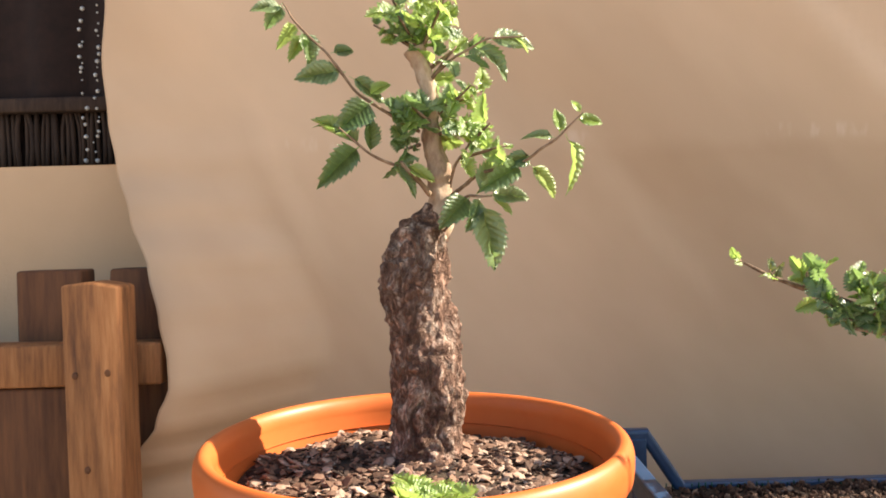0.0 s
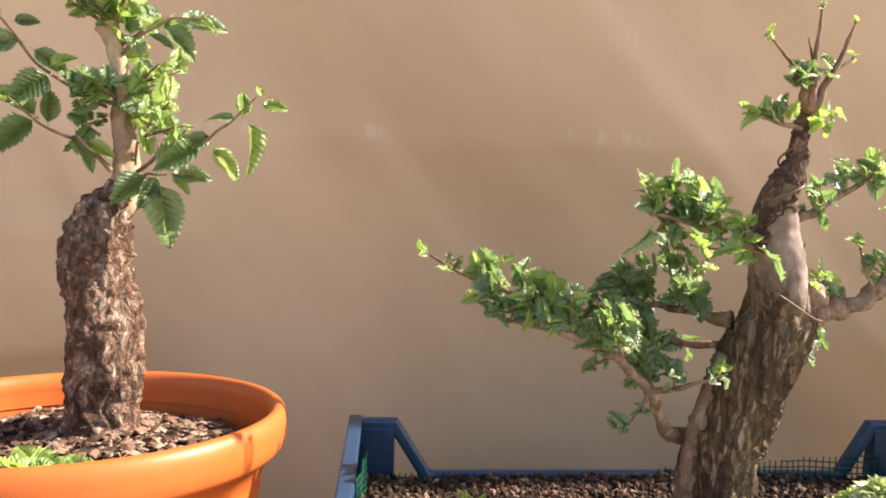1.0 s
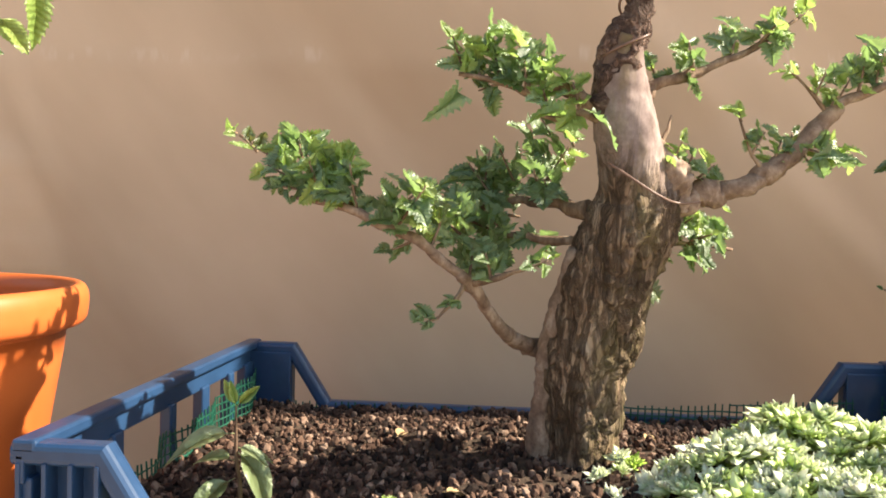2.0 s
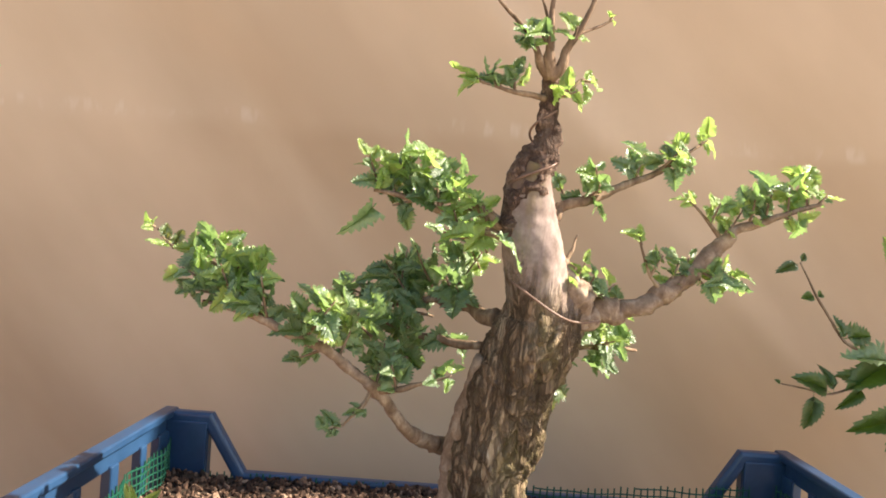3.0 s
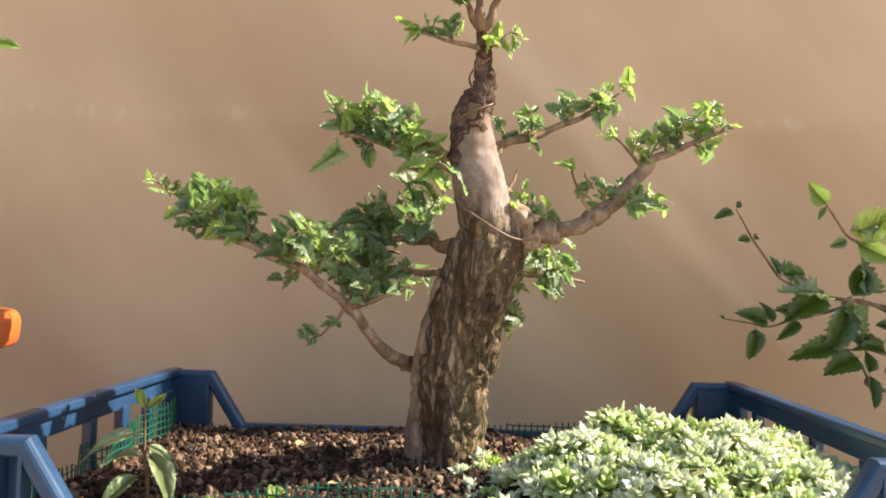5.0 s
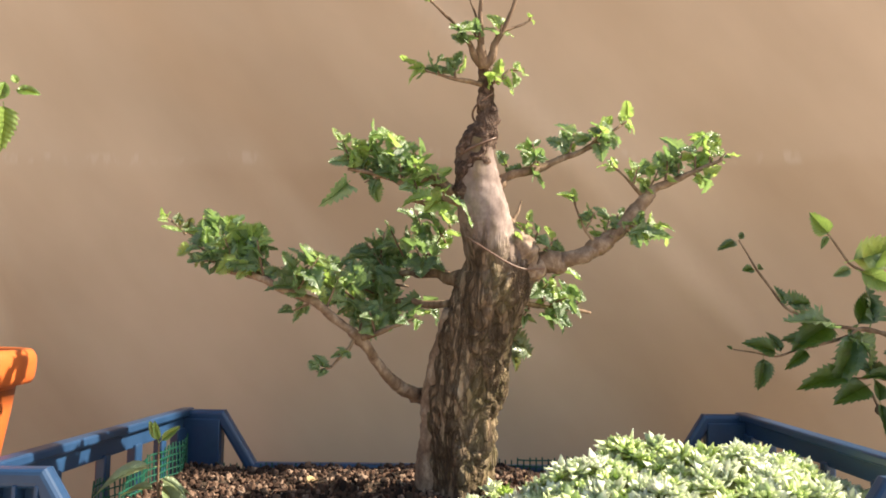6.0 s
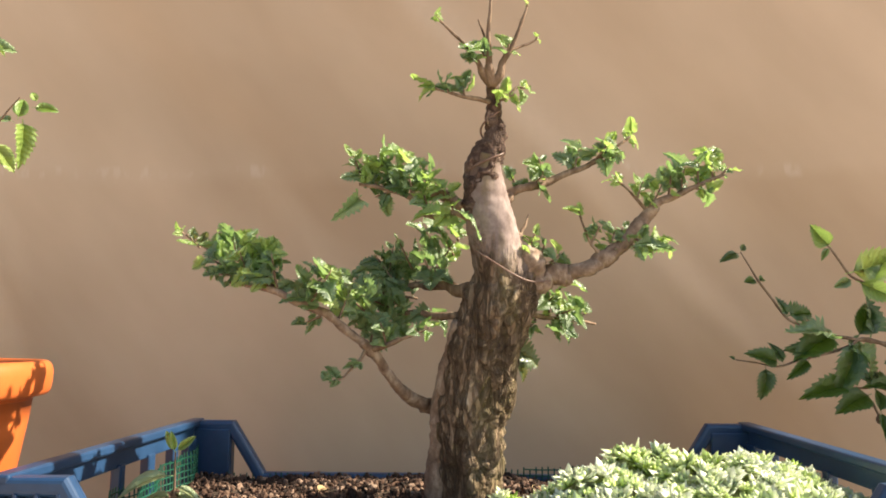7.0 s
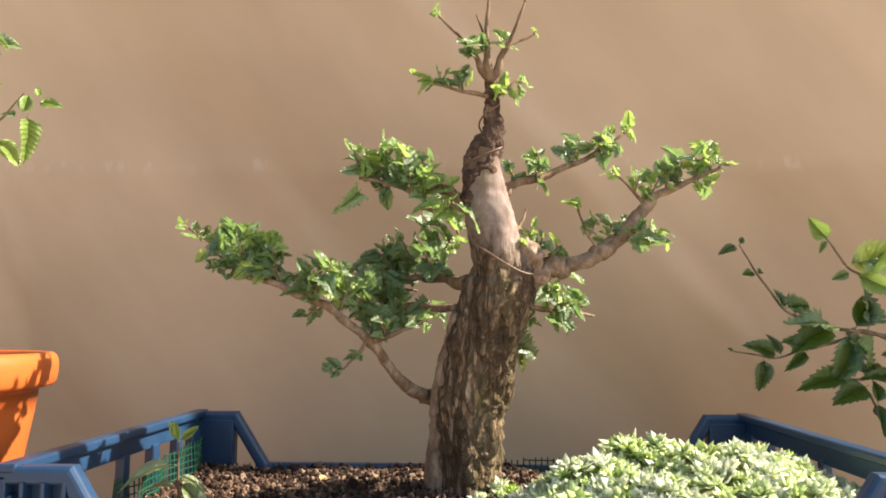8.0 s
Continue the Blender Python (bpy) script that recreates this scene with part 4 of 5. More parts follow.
def sprout(at, name, label, size, count, kind):
    sp = thing(name, at, label, "seedling")
    bm = bmesh.new()
    tube(bm, [(at[0], at[1], at[2] - 0.022, 0.0009), (at[0] + 0.001, at[1], at[2] - 0.01, 0.0008), (*at, 0.0006)], 5, 5)
    part("stem", bm, M_TWIG, sp)
    for i in range(count):
        a = 2.4 * i
        leaf(sp, at, (math.cos(a), math.sin(a), 0.55), size * rng.uniform(0.7, 1.1), kind, (0, -0.2, 1))


potted_tree()
sprout((-0.4580, -0.1200, 0.2620), "weed_seedling", "small pale green seedling in the pot soil", 0.021, 9, "young")
sprout((-0.4440, -0.1180, 0.2610), "weed_seedling", "small pale green seedling in the pot soil", 0.019, 8, "young")


# ---------------------------------------------------------------- blue crate
def crate():
    c = thing("plastic_crate", (0, 0.02, 0), "blue plastic fruit crate with high corners and slotted ends", "crate")
    X, YB, YF, TOP, LOW = 0.295, 0.206, -0.150, 0.22, 0.167

    def rim(y, inward, name="long_rim"):
        """The rolled top edge of a long side: high at the corners, low between."""
        bm = bmesh.new()
        line = [(-X, TOP), (-0.247, TOP), (-0.213, LOW), (0.213, LOW), (0.247, TOP), (X, TOP)]
        under = [(-X, TOP - 0.012), (-0.2535, TOP - 0.012), (-0.2195, LOW - 0.012), (0.2195, LOW - 0.012), (0.2535, TOP - 0.012), (X, TOP - 0.012)]
        a, b = sorted((y, y + inward * 0.014))
        rows = [[bm.verts.new((x, yy, z)) for x, z in pts] for pts, yy in ((line, a), (line, b), (under, b), (under, a))]
        for p, q in zip(rows, rows[1:] + rows[:1]):
            for k in range(5):
                bm.faces.new((p[k], p[k + 1], q[k + 1], q[k]))
        for k in (0, 5):
            bm.faces.new([r[k] for r in rows])
        bmesh.ops.recalc_face_normals(bm, faces=bm.faces[:])
        long_edges = [e for e in bm.edges if abs(e.verts[0].co.x - e.verts[1].co.x) > 0.01]
        bmesh.ops.bevel(bm, geom=long_edges, offset=0.0038, segments=3, affect="EDGES", profile=0.5)
        part(name, bm, M_BLUE, c, smooth=False)

    rim(YB, -1)
    rim(YF, 1)
    for y, s in ((YB, -1), (YF, 1)):
        bm = bmesh.new()
        a, b = sorted((y + s * 0.003, y + s * 0.007))
        box(bm, (-X, a, 0.012), (X, b, LOW - 0.009), 0.001)
        part("long_side", bm, M_BLUE, c, smooth=False)
        for sx in (-1, 1):
            # plate that fills the corner, a little below the rim
            bm = bmesh.new()
            x0, x1 = sorted((sx * (X - 0.004), sx * 0.250))
            a, b = sorted((y + s * 0.010, y + s * 0.015))
            box(bm, (x0, a, 0.012), (x1, b, TOP - 0.0085), 0.0012)
            part("corner_plate", bm, M_BLUE, c, smooth=False)
            for k in range(4):
                bm = bmesh.new()
                x = sx * (X - 0.004 - 0.0135 * k)
                a, b = sorted((y - s * 0.0005, y + s * 0.011))
                box(bm, (x - 0.0012, a, 0.012), (x + 0.0012, b, TOP - 0.010), 0.0004)
                part("rib", bm, M_BLUE, c, smooth=False)
    for sx in (-1, 1):
        bm = bmesh.new()
        a, b = sorted((sx * X, sx * (X - 0.013)))
        box(bm, (a, YF, TOP - 0.006), (b, YB, TOP + 0.0015), 0.0018)
        a, b = sorted((sx * (X - 0.002), sx * (X - 0.007)))
        box(bm, (a, YF, TOP - 0.021), (b, YB, TOP - 0.006), 0.001)
        part("end_rail", bm, M_BLUE, c, smooth=False)
        bm = bmesh.new()
        box(bm, (a, YF, 0.012), (b, YB, 0.148), 0.001)
        part("end_panel", bm, M_BLUE, c, smooth=False)
        for y, w in ((-0.141, 0.014), (-0.060, 0.013), (0.018, 0.010), (0.078, 0.014), (0.135, 0.012), (0.185, 0.030)):
            bm = bmesh.new()
            a2, b2 = sorted((sx * (X - 0.001), sx * (X - 0.010)))
            box(bm, (a2, y - w / 2, 0.14), (b2, y + w / 2, TOP - 0.018), 0.0015)
            part("end_bar", bm, M_BLUE, c, smooth=False)
    bm = bmesh.new()
    for i in range(9):
        y = YF + 0.02 + i * (YB - YF - 0.04) / 8
        box(bm, (-X + 0.004, y - 0.014, 0.003), (X - 0.004, y + 0.014, 0.012), 0.001)
    part("floor_slats", bm, M_BLUE, c, smooth=False)


def bed_height(x, y):
    """Top of the soil in the crate."""
    z = 0.160 + 0.014 * math.exp(-(x * x / 0.030 + (y - 0.03) ** 2 / 0.016))
    z += 0.004 * math.exp(-((x + 0.10) ** 2 + (y - 0.1) ** 2) / 0.006)
    return z + 0.006 * noise.noise(Vector((x * 17, y * 17, 5))) + 0.003 * noise.noise(Vector((x * 60, y * 60, 1)))


def crate_soil():
    bm = bmesh.new()
    x0, x1, y0, y1, nx, ny = -0.285, 0.285, -0.139, 0.194, 96, 58
    grid = [[bm.verts.new((x0 + (x1 - x0) * i / nx, y0 + (y1 - y0) * j / ny, bed_height(x0 + (x1 - x0) * i / nx, y0 + (y1 - y0) * j / ny))) for j in range(ny + 1)] for i in range(nx + 1)]
    for i in range(nx):
        for j in range(ny):
            bm.faces.new((grid[i][j], grid[i + 1][j], grid[i + 1][j + 1], grid[i][j + 1]))
    edge = [*[grid[i][0] for i in range(nx + 1)], *[grid[nx][j] for j in range(1, ny + 1)], *[grid[i][ny] for i in range(nx - 1, -1, -1)], *[grid[0][j] for j in range(ny - 1, 0, -1)]]
    low = [bm.verts.new((v.co.x, v.co.y, 0.013)) for v in edge]
    for k in range(len(edge)):
        n = (k + 1) % len(edge)
        bm.faces.new((edge[k], edge[n], low[n], low[k]))
    single("crate_soil", bm, M_SOIL, "dark soil filling the blue crate", "soil", "stuff")
    r = random.Random(31)
    spots = []
    while len(spots) < 8200:
        x, y = r.uniform(-0.28, 0.28), r.uniform(-0.136, 0.19)
        if (x - 0.16) ** 2 / 0.012 + (y + 0.05) ** 2 / 0.009 < 0.8:
            continue
        spots.append((x, y, bed_height(x, y) + r.uniform(-0.001, 0.0025)))
    scatter("gravel", spots, 0.0035, 0.62, M_PEBBLE, "brown, grey and pinkish gravel on the crate soil", "gravel", 8)


def net_panel(net, start, along, length, z0, z1, cell=0.0062, sag=0.0, lean=0.0):
    """Square net: upright and level strands."""
    bm = bmesh.new()
    s, d = Vector(start), Vector(along).normalized()
    side = Vector((-d.y, d.x, 0))
    n = int(length / cell)

    def top(u):
        return z1(u) if callable(z1) else z1

    def at(u, z):
        w = 0.0025 * math.sin(u * 55) + 0.0015 * math.sin(u * 140 + z * 60)
        p = s + d * u + side * (w + lean * (z - z0))
        return Vector((p.x, p.y, z))
    half = 0.00075
    for i in range(n + 1):
        u = i * cell
        tube(bm, [(*at(u, z0), half), (*at(u, (z0 + top(u)) / 2), half), (*at(u, top(u) + rng.uniform(-0.0005, 0.0022)), half)], 4, 4)
    z = z0 + cell * 0.5
    while z < max(top(k * length / 10) for k in range(11)):
        run = []
        for i in range(n + 1):
            u = i * cell
            if z <= top(u):
                run.append((*at(u, z), half))
            elif len(run) > 1:
                break
            else:
                run = []
        if len(run) > 2:
            tube(bm, run, len(run), 4)
        z += cell
    part("net_panel", bm, M_NET, net, smooth=False)


def garden_net():
    net = thing("garden_net", (0, 0.02, 0.14), "green plastic mesh lining the inside of the crate", "net")
    net_panel(net, (-0.280, 0.185, 0), (0, -1, 0), 0.325, 0.142, lambda u: 0.197 - 0.012 * math.sin(u * 9) - (0.012 if u > 0.2 else 0))
    net_panel(net, (0.02, 0.190, 0), (1, 0, 0), 0.26, 0.145, lambda u: 0.172 + 0.016 * min(1, u / 0.22) ** 1.5)
    net_panel(net, (-0.25, 0.191, 0), (1, 0, 0), 0.20, 0.145, 0.166)
    net_panel(net, (0.279, 0.185, 0), (0, -1, 0), 0.325, 0.142, lambda u: 0.192 - 0.008 * math.sin(u * 14))
    net_panel(net, (-0.27, -0.1355, 0), (1, 0, 0), 0.54, 0.140, lambda u: 0.183 + 0.012 * math.exp(-((u - 0.21) / 0.07) ** 2) - 0.012 * math.exp(-((u - 0.0) / 0.07) ** 2))


def seedling():
    base = (-0.203, -0.078, 0.166)
    sd = thing("seedling", base, "young seedling with long olive leaves growing in the gravel", "seedling")
    tip = (-0.205, -0.082, 0.226)
    limb(sd, [(*base, .0013), (-0.205, -0.08, 0.195, .0011), (*tip, .0007)], M_TWIG, 10, 6, "stem")
    up = Vector(tip)
    for d, s, z, kind in (((-0.35, -0.1, 1), .015, 0, "young"), ((0.75, 0.1, 0.7), .015, 0, "young"), ((0.1, -0.4, 0.9), .013, 0, "young")):
        leaf(sd, up, d, s, kind, (0.3, -1, 0.3), TIP_LEAF)
    for d, s, z in (((-1, -0.1, -0.20), .034, 0.210), ((1, -0.3, -0.55), .034, 0.200), ((-0.9, 0.3, -0.05), .024, 0.194), ((0.5, 0.8, 0.05), .024, 0.194), ((-0.8, -0.5, -0.45), .030, 0.184), ((0.7, -0.3, 0.1), .018, 0.202)):
        leaf(sd, (-0.2055, -0.08, z), d, s, "olive", (0.2, -0.3, 1), LONG_LEAF)


def rosette_mesh(seed):
    r = random.Random(seed)
    bm = bmesh.new()
    heart = bm.verts.new((0, 0, -0.05))
    for i in range(32):
        f = i / 31
        a, tilt = i * 2.39996 + r.gauss(0, 0.25), radians(4 + 74 * f + r.gauss(0, 8))
        ln, w = (0.55 + 0.5 * (1 - abs(f - 0.35))) * r.uniform(0.75, 1.15), 0.23
        ln *= (1 - 0.45 * f)
        prof = [(0.12, 0.45), (0.45, 0.95), (0.72, 0.85), (1.05, 0.04)]
        m = Matrix.Rotation(a, 4, "Z") @ Matrix.Rotation(-tilt, 4, "Y")
        rows = []
        for s, k in prof:
            ww, x = w * k * (1 - 0.3 * f), s * ln
            rows.append([bm.verts.new(m @ Vector(p)) for p in ((x, -ww, 0.06 * k + 0.12 * s * s), (x, 0, 0.12 * s * s - 0.02), (x, ww, 0.06 * k + 0.12 * s * s), (x, 0, 0.12 * s * s - 0.02 - 0.08 * k))])
        for p, q in zip(rows, rows[1:]):
            for k in range(4):
                bm.faces.new((p[k], p[(k + 1) % 4], q[(k + 1) % 4], q[k]))
        bm.faces.new(rows[-1])
        for k in range(4):
            bm.faces.new((heart, rows[0][(k + 1) % 4], rows[0][k]))
    return mesh_of("rosette", bm, M_SEMP)


def mound_height(x, y):
    u = ((x - 0.168) / 0.130) ** 2 + ((y + 0.048) / 0.108) ** 2
    return 0.166 + 0.042 * max(0.0, 1 - u) ** 0.72 + 0.008 * math.sin(x * 52 + 1) * math.cos(y * 47)


def houseleeks():
    cl = thing("houseleek_clump", (0.158, -0.048, 0.16), "mound of pale green houseleek rosettes in the crate", "succulents")
    bm = bmesh.new()
    rows = []
    for i in range(25):
        s = i / 24
        rows.append([bm.verts.new((0.158 + 0.116 * s * math.cos(a), -0.046 + 0.092 * s * math.sin(a), mound_height(0.158 + 0.116 * s * math.cos(a), -0.046 + 0.092 * s * math.sin(a)) - 0.010 - 0.02 * s ** 8)) for a in np.linspace(0, 2 * math.pi, 40, endpoint=False)])
    for p, q in zip(rows, rows[1:]):
        for k in range(40):
            bm.faces.new((p[k], q[k], q[(k + 1) % 40], p[(k + 1) % 40]))
    part("old_growth", bm, M_SEMPOLD, cl, "dry old growth under the rosettes")
    kinds = [rosette_mesh(s) for s in range(6)]
    r = random.Random(17)
    spots = []
    tries = 0
    while len(spots) < 500 and tries < 40000:
        tries += 1
        a, d = r.uniform(0, 6.283) if len(spots) < 400 else r.uniform(3.4, 6.0), math.sqrt(r.random()) if len(spots) < 400 else r.uniform(0.75, 1.0)
        x, y = 0.158 + 0.126 * d * math.cos(a), -0.048 + 0.104 * d * math.sin(a)
        if y < -0.134 or x > 0.277:
            continue
        size = r.choice((0.010, 0.012, 0.015, 0.018)) * r.uniform(0.9, 1.1)
        if all((x - p) ** 2 + (y - q) ** 2 > ((size + s2) * 0.36) ** 2 for p, q, s2 in spots):
            spots.append((x, y, size))
    for _ in range(40):
        a, d = r.uniform(2.5, 4.2), r.uniform(1.0, 1.22)
        x, y = 0.158 + 0.126 * d * math.cos(a), -0.048 + 0.104 * d * math.sin(a)
        if y > -0.132:
            spots.append((x, y, r.uniform(0.007, 0.012)))
    spots.sort(key=lambda q: q[1])
    rest = bmesh.new()
    for i, (x, y, size) in enumerate(spots):
        e = 0.004
        n = Vector(((mound_height(x - e, y) - mound_height(x + e, y)) / (2 * e), (mound_height(x, y - e) - mound_height(x, y + e)) / (2 * e), 1))
        n = (n.normalized() + Vector((r.gauss(0, 0.4), r.gauss(-0.1, 0.4), 0.3))).normalized()
        me = r.choice(kinds)
        q = n.to_track_quat("Z", "Y").to_matrix().to_4x4()
        at = Matrix.Translation(Vector((x, y, mound_height(x, y) + r.uniform(-0.003, 0.009)))) @ q @ Matrix.Rotation(r.uniform(0, 6.3), 4, "Z") @ Matrix.Scale(size, 4)
        if i < 300:
            ob = new("rosette", me)
            ob.matrix_basis = Matrix.Translation(-origin(cl)) @ at
            ob.parent = cl
        else:
            # those at the back are joined
            start = len(rest.verts)
            rest.from_mesh(me)
            rest.verts.ensure_lookup_table()
            for v in rest.verts[start:]:
                v.co = at @ v.co
    back = part("far_growth", rest, M_SEMPFAR, cl, "crowded small rosettes")
    tagged(back, "crowded small rosettes", kind="stuff")


def litter():
    """Dry leaves and a few pale weeds on the gravel."""
    for x, y, a, s in ((-0.085, -0.055, 0.6, 0.018), (0.035, -0.085, 2.2, 0.014), (-0.02, -0.10, 4.0, 0.013), (-0.13, 0.06, 1.2, 0.015), (0.06, 0.10, 5.0, 0.014)):
        ob = new("dry_leaf", DRY_LEAF)
        ob.matrix_basis = pose(x, y, bed_height(x, y) + 0.006, rng.uniform(-20, 20), rng.uniform(-20, 20), math.degrees(a)) @ Matrix.Scale(s, 4)
        tagged(ob, "small dry tan leaf lying on the gravel", "dry leaf", "dry leaves on the gravel")
    for x, y, n, s in ((-0.115, -0.085, 9, 0.011), (-0.165, -0.11, 8, 0.010), (-0.155, -0.095, 7, 0.009), (-0.225, -0.115, 8, 0.014)):
        sprout((x, y, bed_height(x, y) + 0.001), "weed_seedling", "tiny pale green weed among the gravel", s, n, "young")


crate()
crate_soil()
litter()
garden_net()
houseleeks()
seedling()


# ---------------------------------------------------------------- tree in the crate
def crate_tree():
    tr = thing("bonsai_tree", (0, 0.03, 0.168), "old elm bonsai with fissured trunk, pale upper stem and trained branches", "bonsai tree")
    bm = bmesh.new()
    tube(bm, [(-0.003, 0.034, 0.150, 0.0345), (-0.002, 0.030, 0.168, 0.0315), (-0.001, 0.026, 0.190, 0.0292), (0.001, 0.012, 0.237, 0.0290), (0.006, 0.004, 0.262, 0.0290), (0.014, -0.008, 0.303, 0.0288),
              (0.024, -0.018, 0.335, 0.0285), (0.027, -0.021, 0.352, 0.0262), (0.0225, -0.026, 0.370, 0.0225), (0.0185, -0.031, 0.388, 0.0165)], 240, 120, fissured)
    part("trunk", bm, M_BARK2, tr, "brown fissured bark with moss")
    bm = bmesh.new()
    tube(bm, [(-0.029, 0.022, 0.150, 0.0125), (-0.026, 0.017, 0.18, 0.0100), (-0.0245, 0.010, 0.22, 0.0085), (-0.022, 0.004, 0.252, 0.0085), (-0.016, -0.004, 0.285, 0.0075), (-0.008, -0.012, 0.32, 0.005)], 50, 18, knobbly)
    part("side_stem", bm, M_SMOOTH, tr, "smooth pale stem fused to the trunk")
    bm = bmesh.new()
    tube(bm, [(0.034, -0.020, 0.338, 0.0150), (0.0275, -0.026, 0.354, 0.0205), (0.0205, -0.031, 0.376, 0.0203), (0.0145, -0.037, 0.400, 0.0180), (0.012, -0.041, 0.418, 0.0162), (0.0115, -0.045, 0.434, 0.0135), (0.015, -0.049, 0.447, 0.0105)], 70, 48, sinewy)
    part("upper_trunk", bm, M_BARK2, tr, "smooth pale grey-tan upper trunk")
    bm = bmesh.new()
    tube(bm, [(0.0035, -0.041, 0.398, 0.0085), (0.0065, -0.0445, 0.418, 0.0115), (0.0110, -0.0475, 0.434, 0.0125), (0.0150, -0.050, 0.446, 0.0108), (0.0185, -0.053, 0.459, 0.0088), (0.0190, -0.056, 0.470, 0.0072), (0.0175, -0.062, 0.484, 0.0056), (0.016, -0.070, 0.496, 0.0048)], 50, 20,
         lambda p, a, s, r: 1.5 * knobbly(p, a, s, r) + 0.0014 * noise.noise(p * 90))
    part("neck", bm, M_NECK, tr, "reddish brown bark of the new leader")
    S, T = M_SMOOTH, M_TWIG
    bm = bmesh.new()
    tube(bm, [(*(-0.0010, -0.0440, 0.4250), .003), (*(0.0010, -0.0500, 0.4340), .0052), (*(0.0060, -0.0530, 0.4440), .0064), (*(0.0120, -0.0530, 0.4530), .0056), (*(0.0170, -0.0530, 0.4610), .0035)], 40, 20, lambda p, a, s, r: knobbly(p, a, s, r) * 1.5)
    part("healed_cut", bm, M_NECK, tr, "dark rough edge of a healed cut")
    # right limb
    limb(tr, [(.028, -.018, .336, .0140), (.040, -.021, .3435, .0102), (*(0.0600, -0.0220, 0.3520), .0074), (*(0.0700, -0.0210, 0.3560), .0086), (*(0.0790, -0.0200, 0.3570), .0060), (*(0.1010, -0.0160, 0.3650), .0060), (*(0.1090, -0.0150, 0.3700), .0066), (*(0.1230, -0.0140, 0.3810), .0052), (*(0.1400, -0.0140, 0.4020), .0056), (*(0.1500, -0.0160, 0.4140), .0036), (*(0.1740, -0.0220, 0.4240), .0022), (*(0.1990, -0.0300, 0.4340), .0013)], M_SMOOTH, 70, 16)
    # knob at the root of the right limb
    bm = bmesh.new()
    tube(bm, [(*(0.0500, -0.0240, 0.3440), .006), (*(0.0490, -0.0260, 0.3530), .0100), (*(0.0460, -0.0270, 0.3640), .0105), (*(0.0405, -0.0280, 0.3760), .0085), (*(0.0340, -0.0290, 0.3880), .0045)], 44, 30, lambda p, a, s, r: knobbly(p, a, s, r) * 1.5)
    part("callus", bm, M_SMOOTH, tr, "healed callus")
    # low left limb
    limb(tr, [(*(-0.0230, 0.0200, 0.2490), .0075), (*(-0.0380, 0.0120, 0.2540), .0055), (*(-0.0510, -0.0040, 0.2620), .0046), (*(-0.0650, -0.0260, 0.2820), .0038), (*(-0.0750, -0.0400, 0.2970), .0044), (*(-0.0820, -0.0450, 0.3040), .0034), (*(-0.0950, -0.0520, 0.3140), .0033), (*(-0.1140, -0.0600, 0.3270), .0030), (*(-0.1400, -0.0690, 0.3390), .0026), (*(-0.1670, -0.0600, 0.3450), .0018), (*(-0.1830, -0.0550, 0.3470), .001)], S, 50, 12)
    limb(tr, [(*(-0.1370, -0.0660, 0.3390), .0026), (*(-0.1580, -0.0500, 0.3550), .0022), (*(-0.1820, -0.0300, 0.3670), .0019), (*(-0.2030, -0.0200, 0.3740), .0016), (*(-0.2310, -0.0100, 0.3890), .0010)], T, 24, 8)
    # left middle limb, behind
    limb(tr, [(-.002, .0, .325, .004), (-.025, .008, .324, .0032), (-.05, .014, .327, .0025), (-.075, .03, .332, .0014)], T, 20, 8)
    limb(tr, [(.0, -.005, .345, .0065), (-.018, .012, .350, .0042), (-.045, .035, .352, .003), (-.085, .045, .345, .0022), (-.115, .04, .34, .0012)], T, 24, 9)
    # upper left limbs
    limb(tr, [(.003, -.042, .408, .006), (*(-0.0130, -0.0430, 0.4120), .0045), (*(-0.0250, -0.0450, 0.4160), .0032), (*(-0.0410, -0.0470, 0.4120), .0026), (*(-0.0600, -0.0500, 0.4180), .002), (*(-0.0840, -0.0530, 0.4220), .0011)], T, 30, 9)
    limb(tr, [(.004, -.04, .398, .004), (*(-0.0120, -0.0450, 0.4010), .0026), (*(-0.0250, -0.0480, 0.3970), .0018), (*(-0.0400, -0.0500, 0.3990), .0010)], T, 18, 8)
    # upper right limb
    limb(tr, [(.024, -.036, .415, .0045), (.034, -.028, .421, .0036), (.062, -.012, .431, .003), (.095, .0, .447, .0024), (.131, .010, .472, .001)], T, 28, 9)
    # low right twig, behind
    limb(tr, [(.035, .0, .328, .003), (.07, .045, .324, .002), (.115, .08, .320, .0012)], T, 16, 7)
    limb(tr, [(.02, .02, .300, .0022), (.034, .05, .299, .0016), (.043, .05, .288, .0009)], T, 12, 6)
    # leader twigs
    f = (.016, -.072, .493)
